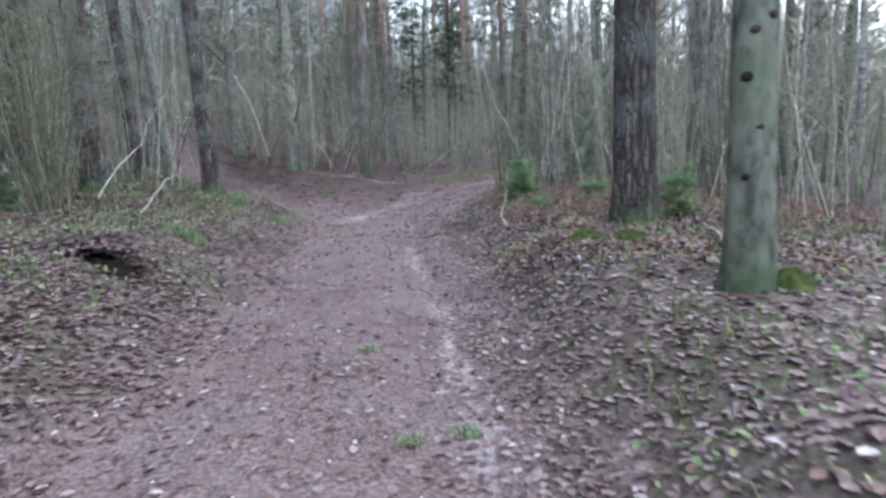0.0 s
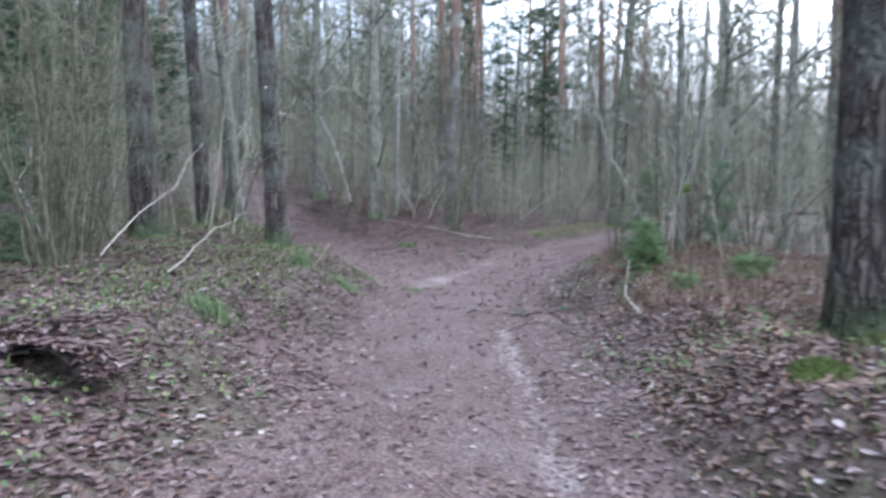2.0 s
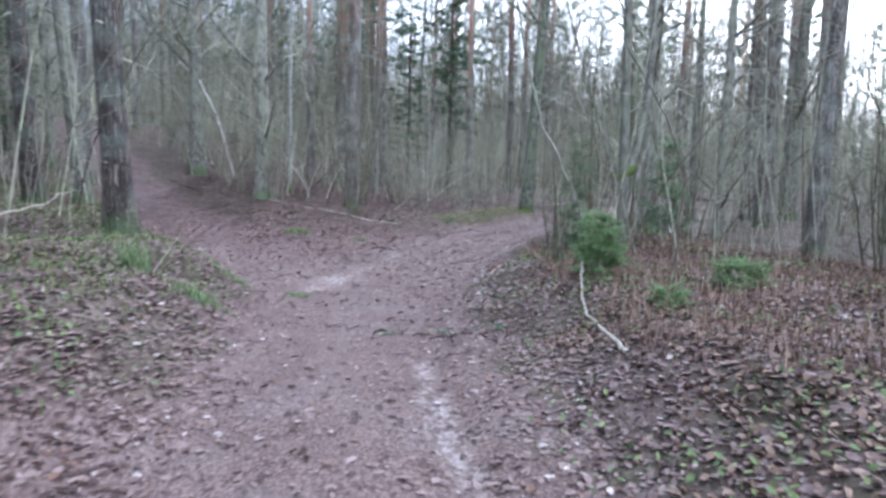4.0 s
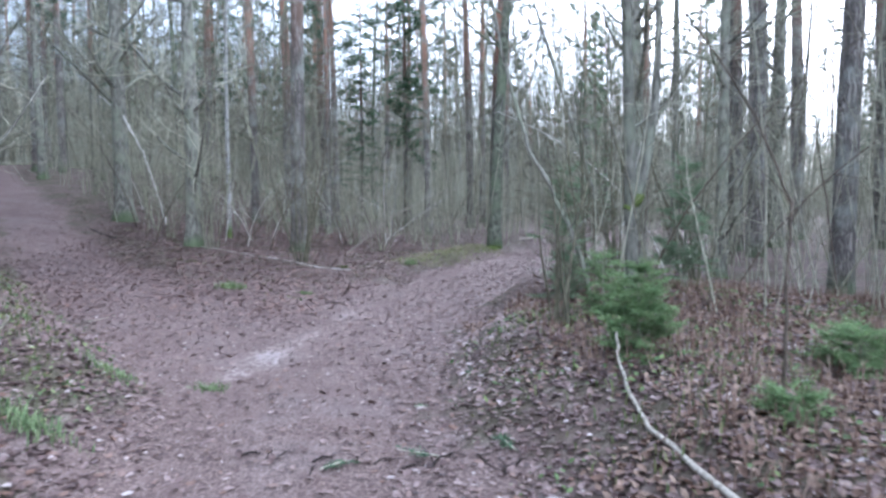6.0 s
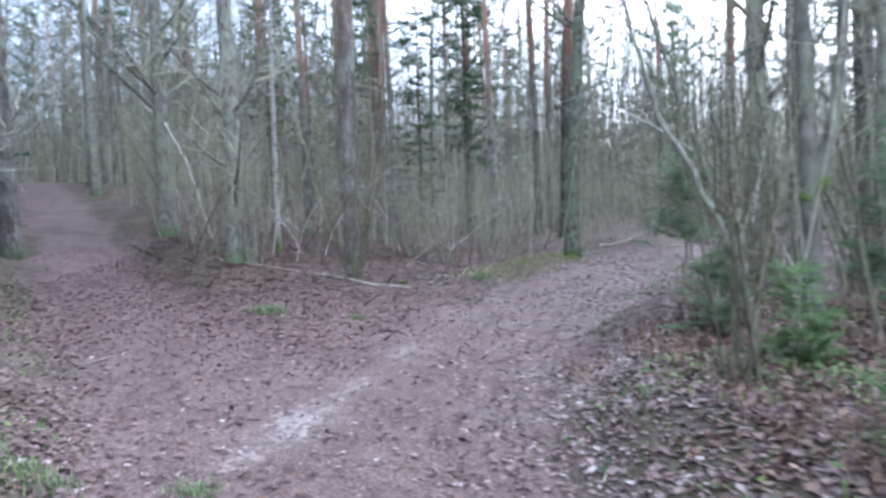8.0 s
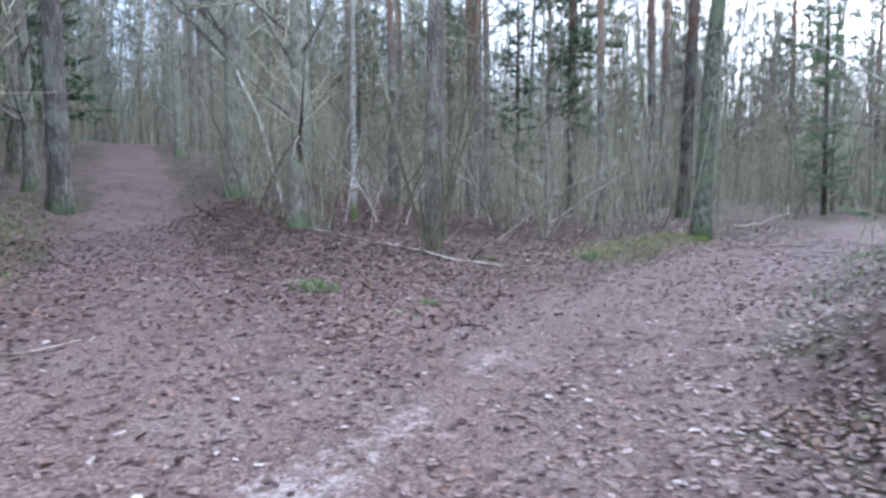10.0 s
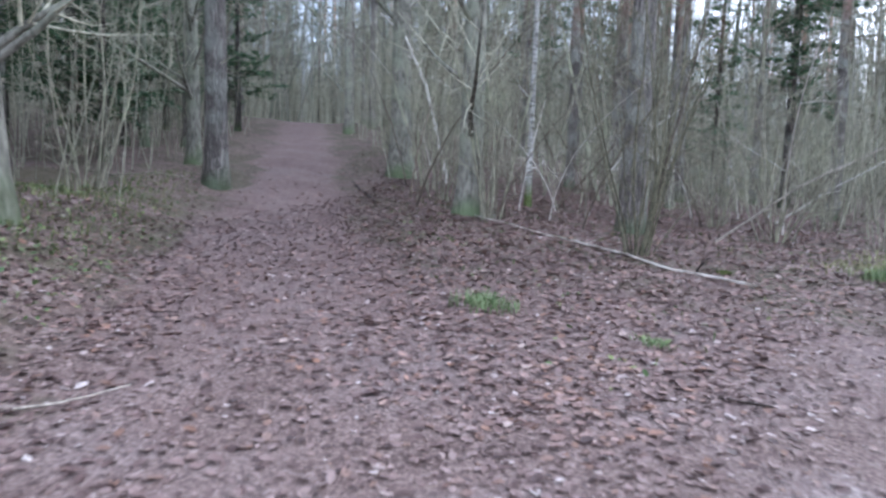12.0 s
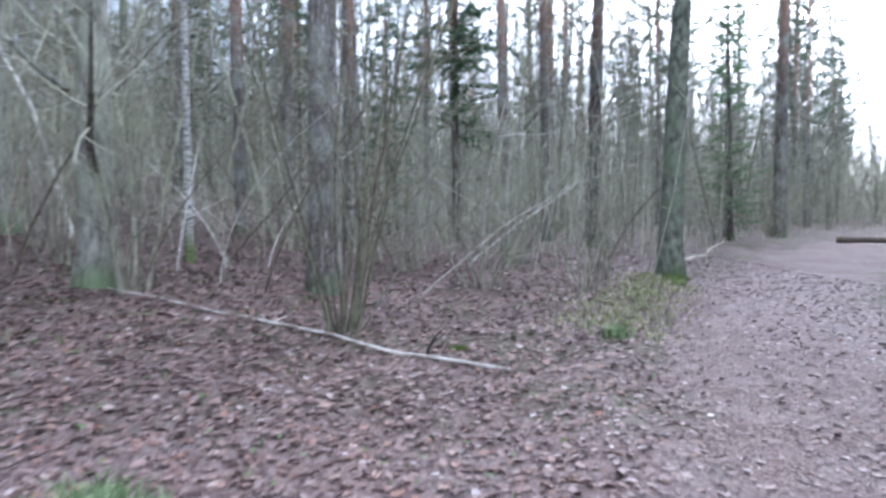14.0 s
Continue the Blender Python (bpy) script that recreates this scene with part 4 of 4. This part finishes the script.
def blades(name, x, y, rs, tall, wide, mat, label, kind="stuff", category="grass", origin=None):
    n = len(x)
    z = lie(x, y)
    g, ln, b = rs.uniform(0, 6.28, n), tall * rs.uniform(0.5, 1.3, n), rs.uniform(0.2, 1.0, n)
    h = np.stack([np.cos(g), np.sin(g)], -1)
    w = wide * np.stack([-np.sin(g), np.cos(g)], -1)
    c = np.stack([x, y], -1)
    lv = lambda p, q: np.concatenate([p, q[:, None]], 1)
    V = np.stack([lv(c - w, z - 0.01), lv(c + w, z - 0.01), lv(c + h * (ln * b * 0.35)[:, None] + w * 0.8, z + ln * 0.6), lv(c + h * (ln * b * 0.35)[:, None] - w * 0.8, z + ln * 0.6), lv(c + h * (ln * b)[:, None], z + ln * (1.0 - 0.4 * b))], 1).reshape(-1, 3)
    o = np.arange(n)[:, None] * 5
    F = (o + np.array([[0, 1, 2, 3]])).tolist() + (o + np.array([[3, 2, 4]])).tolist()
    if origin:
        top = thing(name, label, category, "grass tufts")
        top.matrix_basis = Matrix.Translation(origin)
        part("tuft", mesh_of(name, (V - np.array(origin)).tolist(), F, False), mat, top, "", "stuff")
        return top
    ob = part(name, mesh_of(name, V.tolist(), F, False), mat, None)
    return tagged(ob, label, category, kind=kind)


rs = np.random.RandomState(35)
x, y = scatter(rs, 70000, -11.5, 5, 0.3, 27, lambda a, b: smooth(1.5, 2.1, to_track(a, b)) * np.clip(0.12 + 0.45 * (a < -5) * (b > 14) + 1.1 * np.exp(-(((a + 3.6) / 1.2) ** 2 + ((b - 11) / 2.8) ** 2)) + 0.55 * smooth(0.0, 0.3, rough(a, b, 1.0)), 0, 1) * (1 - 0.9 * between(a, b)))
blades("bank_grass", x, y, rs, 0.09, 0.007, DRYGRASS, "short yellow-green grass on the banks")
rs = np.random.RandomState(36)
x, y = scatter(rs, 12000, -1.0, 3.2, 22.2, 27.4, lambda a, b: np.exp(-((away(a, b, ((0.2, 23.1), (1.4, 25.0), (2.6, 27.0)))) / 0.45) ** 2))
blades("verge_grass", x, y, rs, 0.08, 0.006, VERGE, "yellow-green mossy grass verge by the track")
rs = np.random.RandomState(39)
x, y = scatter(rs, 16000, 0.9, 6.5, 6.3, 16, lambda a, b: smooth(1.5, 2.1, to_track(a, b)) * np.clip(0.35 + 1.3 * rough(a, b, 0.9), 0, 1))
blades("withered_bracken", x, y, rs, 0.2, 0.004, FERN, "withered brown bracken stalks on the bank", category="bracken")
for k, (x, y, wide, hgt, mat) in enumerate(((-3.42, 19.4, 0.22, 0.13, GRASS), (0.1, 22.5, 0.14, 0.14, GRASS), (-2.9, 12.6, 0.2, 0.08, GRASS), (-2.2, 13.0, 0.12, 0.06, GRASS), (-2.8, 11.0, 0.2, 0.12, GRASS),
                                             (-3.1, 7.65, 0.2, 0.16, GRASS), (0.05, 3.1, 0.07, 0.06, GRASS), (-0.62, 4.5, 0.06, 0.05, GRASS), (-3.5, 11.2, 0.12, 0.3, GRASS), (-2.0, 19.15, 0.12, 0.05, GRASS), (-0.25, 3.0, 0.06, 0.05, GRASS))):
    rs = np.random.RandomState(200 + k)
    n = int(1100 * wide)
    blades("grass_tuft", x + rs.normal(0, wide * 0.6, n), y + rs.normal(0, wide * 0.5, n), rs, hgt, 0.005, mat, "small green tuft of grass on the track" if abs(x) < 3 else "green tuft of grass among leaves", "", "grass tuft", (x, y, at(x, y)))


def moss_cushion(seed, x, y, wide, tall):
    rs = np.random.RandomState(seed)
    V, F = [], []
    rings, seg = 7, 18
    for i in range(rings + 1):
        a = i / rings * math.pi / 2
        for s in range(seg):
            g = 2 * math.pi * s / seg
            k = wide * math.cos(a) * (1 + 0.25 * math.sin(2 * g + seed) + rs.uniform(-0.1, 0.1))
            V.append((k * math.cos(g), k * math.sin(g), tall * math.sin(a) * (1 + rs.uniform(-0.2, 0.2)) - 0.04))
    for i in range(rings):
        for s in range(seg):
            F.append((i * seg + s, i * seg + (s + 1) % seg, (i + 1) * seg + (s + 1) % seg, (i + 1) * seg + s))
    top = thing("moss_cushion", "yellow-green moss cushion among fallen leaves", "moss", "moss cushions")
    part("cushion", mesh_of("moss_cushion", V, F), MOSS, top)
    n = 500
    g, d = rs.uniform(0, 6.28, n), wide * np.sqrt(rs.rand(n)) * 1.15
    px, py, pz = d * np.cos(g), d * np.sin(g), tall * np.sqrt(np.clip(1 - (d / wide / 1.2) ** 2, 0, 1)) - 0.03
    w = 0.006
    tv = np.stack([np.stack([px - w, py, pz], -1), np.stack([px + w, py, pz], -1), np.stack([px + rs.normal(0, 0.012, n), py + rs.normal(0, 0.012, n), pz + rs.uniform(0.015, 0.045, n)], -1)], 1).reshape(-1, 3)
    part("fronds", mesh_of("moss_fronds", tv.tolist(), (np.arange(n)[:, None] * 3 + np.array([[0, 1, 2]])).tolist(), False), MOSS, top, "", "stuff")
    put(top, x, y, 0, 1, 0.0)


for seed, x, y, w, t in ((1, 1.33, 6.0, 0.15, 0.12), (2, 1.6, 5.55, 0.12, 0.1), (3, 2.1, 6.95, 0.1, 0.1), (4, 2.12, 3.85, 0.13, 0.12), (5, 2.9, 27.2, 0.25, 0.12), (7, -1.45, 22.3, 0.07, 0.04)):
    moss_cushion(seed, x, y, w, t)


# ---- fallen wood ----
def fallen(seed, name, label, line, r, mat, category="branch", forks=0, sides=8):
    """A fallen branch along rough points; heights are above the ground."""
    rng = random.Random(seed)
    base = Vector((line[0][0], line[0][1], at(line[0][0], line[0][1])))
    pts = []
    for (ax, ay, az), (bx, by, bz) in zip(line, line[1:]):
        for k in range(5):
            f = k / 5
            x, y = ax + (bx - ax) * f, ay + (by - ay) * f
            pts.append(Vector((x + rng.uniform(-1, 1) * r * 0.6, y + rng.uniform(-1, 1) * r * 0.6, at(x, y) + az + (bz - az) * f + r * 0.6)) - base)
    x, y, z = line[-1]
    pts.append(Vector((x, y, at(x, y) + z + r * 0.5)) - base)
    top = thing(name, label, category)
    V, F = [], []
    n = len(pts)
    tube(V, F, pts, [r * (1 - 0.6 * i / n) * rng.uniform(0.9, 1.1) for i in range(n)], sides)
    part("stem", mesh_of("fallen_stem", V, F), mat, top)
    for _ in range(forks):
        V, F = [], []
        p, d = along(pts, rng.uniform(0.15, 0.95))
        g = rng.uniform(0, 6.28)
        limb = grown(rng, p, d + Vector((math.cos(g), math.sin(g), rng.uniform(-0.05, 0.15 if category == "twig" else 0.5))), rng.uniform(0.1, 0.4) * (0.5 if category == "twig" else 1), 3, 0.2)
        tube(V, F, limb, [r * 0.4, r * 0.3, r * 0.22, r * 0.12], 5)
        part("twig", mesh_of("fallen_twig", V, F), mat, top)
    top.matrix_basis = Matrix.Translation(base)
    return top


fallen(1, "fallen_pole", "long thin pale birch pole lying on leaves", ((-1.15, 21.4, 0.02), (-1.7, 21.85, 0.03), (-2.4, 22.35, 0.03), (-3.2, 22.9, 0.03), (-4.2, 23.7, 0.04), (-5.2, 24.3, 0.06)), 0.015, POLE, "pole", 3)
fallen(2, "bent_branch", "bleached bent branch leaning out over the bank", ((0.86, 9.0, 0.02), (0.88, 9.6, 0.01), (0.91, 10.35, 0.0), (0.98, 10.84, 0.01), (1.07, 11.3, 0.06), (1.11, 11.44, 0.2)), 0.02, GREYWOOD)
fallen(4, "pale_log", "pale barkless log lying beside the track", ((4.4, 29.95, 0.05), (5.5, 31.1, 0.1), (6.6, 32.2, 0.35)), 0.035, GREYWOOD, "log", 2)
fallen(5, "thin_branch", "thin dark branch lying at the foot of a pine", ((-11.9, 22.6, 0.02), (-11.0, 22.9, 0.05), (-10.6, 24.0, 0.1)), 0.018, HAZEL, "branch", 4)
fallen(6, "leaning_branch", "long pale dead branch leaning among hazel shoots", ((-4.1, 7.6, 0.35), (-4.15, 8.3, 0.7), (-4.14, 9.0, 1.0), (-4.24, 9.5, 1.32), (-4.25, 9.9, 1.5)), 0.008, GREYWOOD, "branch", 5)
fallen(7, "leaning_branch", "long pale dead branch leaning on a pine", ((-4.2, 8.9, 0.05), (-4.48, 10.2, 0.22), (-4.8, 11.5, 0.36), (-5.15, 12.8, 0.48), (-5.5, 14.0, 0.55)), 0.011, GREYWOOD, "branch", 5)
fallen(8, "pale_twig", "short pale curved twig on leaves", ((0.52, 6.75, 0.0), (0.6, 6.95, 0.03), (0.57, 7.2, 0.03)), 0.008, GREYWOOD, "twig", 1)
fallen(9, "thin_branch", "thin grey branch lying on the bank", ((2.45, 5.55, 0.03), (2.6, 6.1, 0.06), (2.75, 6.8, 0.05)), 0.014, GREYWOOD, "branch", 2)
fallen(10, "far_log", "brown felled log lying across the far verge", ((12.2, 35.6, 0.15), (13.3, 34.6, 0.15), (15.2, 33.2, 0.15)), 0.11, BROWNTWIG, "log")
fallen(11, "dark_twig", "small dark twig on the track", ((-1.55, 18.1, 0.0), (-1.4, 18.0, 0.02), (-1.25, 18.05, 0.01)), 0.012, SHADEWOOD, "twig", 4)
fallen(12, "dark_twig", "small dark twig beside the pole", ((-1.75, 22.05, 0.0), (-1.7, 22.1, 0.1), (-1.6, 22.2, 0.18)), 0.016, SHADEWOOD, "twig", 2)
fallen(13, "pale_twig", "short pale twig on leaves beside the track", ((-4.6, 16.0, 0.0), (-4.45, 16.2, 0.02), (-4.35, 16.5, 0.02)), 0.006, GREYWOOD, "twig", 1)
fallen(14, "leaning_branch", "pale dead sapling leaning over the hazels", ((-7.3, 28.4, 0.1), (-8.0, 28.6, 2.2), (-8.7, 28.8, 3.4), (-9.4, 28.9, 3.9)), 0.04, DEADWOOD, "branch", 4)
fallen(15, "leaning_branch", "pale thin dead stem leaning in the thicket", ((-0.4, 28.8, 0.1), (0.6, 29, 0.9), (1.8, 29.3, 1.6)), 0.025, DEADWOOD, "branch", 4)

# half-sunk near-black strip put in for the shadow of a rut
fallen(16, "dark_branch", "near-black strip for the shadow in a rut along the track edge", ((-7.45, 25.1, -0.06), (-8.9, 27.05, -0.05), (-10.2, 28.6, -0.06)), 0.05, SHADEWOOD, "branch", 0)

fallen(17, "leaning_stick", "dark stick leaning beside the birch", ((-4.75, 28.0, 0.0), (-4.2, 28.1, 0.7), (-3.6, 28.2, 1.5), (-3.1, 28.3, 2.6), (-2.7, 28.3, 3.6)), 0.024, BROWNTWIG, "stick", 5)
fallen(18, "leaning_stick", "thin arching bare stem over the leaves", ((-1.5, 25.6, 0.0), (-0.4, 25.7, 0.9), (0.7, 25.9, 1.5), (1.8, 26.2, 1.8)), 0.018, GREYWOOD, "stick", 5)
fallen(20, "leaning_stick", "long dark shoot rising from a hazel bush", ((-2.45, 22.95, 0.0), (-2.2, 22.95, 1.2), (-1.9, 23.0, 2.7), (-1.6, 23.0, 4.4)), 0.02, BROWNTWIG, "stick", 6)
fallen(21, "leaning_stick", "pale dead shoot arching out of a hazel bush", ((-2.3, 22.95, 0.0), (-1.7, 23.1, 1.0), (-0.9, 23.2, 2.0), (-0.3, 23.3, 2.3)), 0.01, HAZEL, "stick", 5)
rng = random.Random(17)
for k, (x, y, half, r) in enumerate(((-1.48, 11.08, 0.09, 0.011), (-1.36, 11.2, 0.07, 0.007), (-1.25, 11.1, 0.1, 0.006), (-1.0, 11.12, 0.1, 0.008), (-0.78, 11.04, 0.08, 0.01), (-0.62, 11.08, 0.1, 0.008), (-0.42, 10.95, 0.11, 0.01),
                                     (-0.26, 10.84, 0.12, 0.013), (-0.14, 10.88, 0.1, 0.009), (0.02, 10.82, 0.12, 0.014), (0.14, 10.76, 0.1, 0.01), (0.24, 10.72, 0.08, 0.008), (-1.05, 10.9, 0.09, 0.006))):
    g, y = rng.uniform(-1.6, 1.6), y + rng.uniform(-0.12, 0.12)
    half, r = half * 0.75, r * 0.75
    dx, dy = half * math.cos(g), half * math.sin(g)
    fallen(30 + k, "dark_twig", "short dark wet twig in the litter across the track", ((x - dx, y - dy, 0.0), (x, y + 0.02, 0.015), (x + dx, y + dy, 0.004)), r, SHADEWOOD, "twig", 4)
fallen(41, "leaning_tree", "thin lichened tree leaning over the track bank", ((2.0, 14.7, -0.05), (1.85, 14.7, 0.5), (1.63, 14.7, 1.1), (1.22, 14.75, 1.9), (0.97, 14.8, 2.9), (0.7, 14.9, 4.4), (0.5, 15.0, 6.2)), 0.032, GREYBARK, "tree", 12)
fallen(40, "thin_sapling", "thin bare sapling stem standing on the bank", ((1.62, 10.2, 0.0), (1.66, 10.25, 0.6), (1.7, 10.3, 1.1), (1.55, 10.4, 1.6), (1.2, 10.6, 2.3)), 0.011, BROWNTWIG, "sapling", 5)
fallen(19, "thin_stick", "thin dark upright stick on the bank", ((-3.35, 11.3, 0.0), (-3.2, 11.35, 0.3), (-3.08, 11.4, 0.55)), 0.008, TWIG, "stick", 2)


def sprig(seed, x, y, turn, length):
    """A broken spruce sprig lying flat."""
    rng = random.Random(seed)
    top = thing("spruce_sprig", "broken green spruce sprig lying on the track", "sprig", "fallen sprigs")
    V, F, NV, NF = [], [], [], []
    pts = grown(rng, (0, 0, 0.012), (1, 0, 0.02), length, 5, 0.12, 0.0)
    tube(V, F, pts, [0.006, 0.005, 0.005, 0.004, 0.003, 0.002], 5)
    for _ in range(10):
        p, d = along(pts, rng.uniform(0.1, 0.95))
        side = Matrix.Rotation(rng.choice((-0.8, 0.8)), 3, "Z") @ d
        needles(rng, NV, NF, p, side, length * 0.35, 16, 0.035, 0.1)
    part("stem", mesh_of("sprig_stem", V, F), TWIG, top)
    part("needles", mesh_of("sprig_needles", NV, NF, False), NEEDLE, top, "", "stuff")
    put(top, x, y, turn, 1, -0.01)


for k, (x, y, turn, length) in enumerate(((0.0, 11.15, 0.3, 0.4), (-0.25, 11.0, 2.6, 0.3), (-1.0, 10.8, 0.8, 0.25), (-0.35, 12.1, 0.2, 0.22), (0.25, 10.85, 2.0, 0.25), (0.15, 12.6, 1.2, 0.2))):
    sprig(300 + k, x, y, turn, length)


def shaded_hollow(x, y):
    """A hollow darkened by an added near-black shell that overhangs it, with leaves heaped on top."""
    rng, foot = random.Random(8), at(x - 0.25, y + 0.3)
    top = thing("rotten_root", "near-black shell added to darken a hollow heaped with leaves", "root")
    V, F = [], []
    n, rings = 22, 6
    for shell in (1.0, 0.86):
        for ring in range(rings):
            a = ring / (rings - 1) * 1.35
            for i in range(n):
                g = math.radians(-28 + 236 * i / (n - 1))
                k = shell * (1 + 0.1 * math.sin(3 * g + 1) + rng.uniform(-0.05, 0.05))
                V.append((0.36 * k * math.cos(a) * math.cos(g), 0.3 * k * math.cos(a) * math.sin(g) - 0.04, 0.13 * k * math.sin(a) - 0.1))
    m = n * rings
    for ring in range(rings - 1):
        for i in range(n - 1):
            q = ring * n + i
            F.append((q, q + 1, q + n + 1, q + n))
            F.append((m + q, m + q + n, m + q + n + 1, m + q + 1))
    for ring in range(rings - 1):
        for i in (0, n - 1):
            q = ring * n + i
            F.append((q, q + n, m + q + n, m + q))
    F.append(tuple((rings - 1) * n + i for i in range(n)))
    F.append(tuple(m + (rings - 1) * n + i for i in reversed(range(n))))
    # added shell; its near-black colour stands for the hollow's shade
    part("root", mesh_of("hollow_shell_mesh", V, F), SHADEWOOD, top)
    rs = np.random.RandomState(9)
    m = 520
    g, d = np.radians(rs.uniform(-28, 208, m)), rs.uniform(0.15, 1.35, m)
    px, py = 0.37 * d * np.cos(g), 0.31 * d * np.sin(g) - 0.04
    pz = 0.14 * np.sqrt(np.clip(1 - np.minimum(d, 1) ** 2, 0, 1)) - 0.09
    over = lie(x + px, y + py) - foot + 0.07
    pz = np.maximum(pz, over + 0.012)
    u, v, w = tilt_frames(rs, m, 0.35)
    c0 = np.stack([px, py, pz], -1)
    pts = np.stack([c0 + 0.07 * (a * u + b * v + k * w) for a, b, k in ((-0.55, 0, 0), (-0.1, 0.35, 0.2), (0.6, 0, 0.1), (-0.1, -0.35, 0.2))], 1).reshape(-1, 3)
    o = np.arange(m)[:, None] * 4
    part("litter", mesh_of("leaf_heap", pts.tolist(), np.concatenate([o + np.array([[0, 2, 1]]), o + np.array([[0, 3, 2]])]).tolist()), LEAF, top, "", "stuff")
    top.matrix_basis = Matrix.Translation((x, y, foot - 0.07))


shaded_hollow(-3.12, 5.64)

# single leaves on the trodden track, nearest the walk
rs = np.random.RandomState(41)
me = mesh_of("single_leaf", [(-0.04, 0, 0.0), (-0.014, 0.025, 0.012), (0.02, 0.022, 0.01), (0.045, 0, 0.006), (0.018, -0.024, 0.012), (-0.016, -0.022, 0.01), (0.002, 0, 0)],
             [(0, 6, 1), (1, 6, 2), (2, 6, 3), (3, 6, 4), (4, 6, 5), (5, 6, 0)])


def single_leaf_material():
    m, n, l, b = material("single_fallen_leaf", 0.55)
    info = n.new("ShaderNodeObjectInfo")
    c = ramp(n, LEAF_STOPS)
    l.new(info.outputs["Random"], c.inputs[0])
    l.new(c.outputs[0], b.inputs["Base Color"])
    return m


me.materials.append(single_leaf_material())
for k in range(280):
    y = rs.uniform(0.8, 21)
    x = np.interp(y, [0, 9, 13, 16, 21], [-0.9, -1.1, -1.4, -2.0, -2.6]) + rs.uniform(-1.5, 1.5)
    ob = new("leaf", me)
    ob.parent = ground
    ob.matrix_basis = Matrix.Translation((x, y, at(x, y) + 0.012)) @ Euler((rs.normal(0, 0.25), rs.normal(0, 0.25), rs.uniform(0, 6.28))).to_matrix().to_4x4() @ Matrix.Scale(rs.uniform(0.55, 1.0), 4)
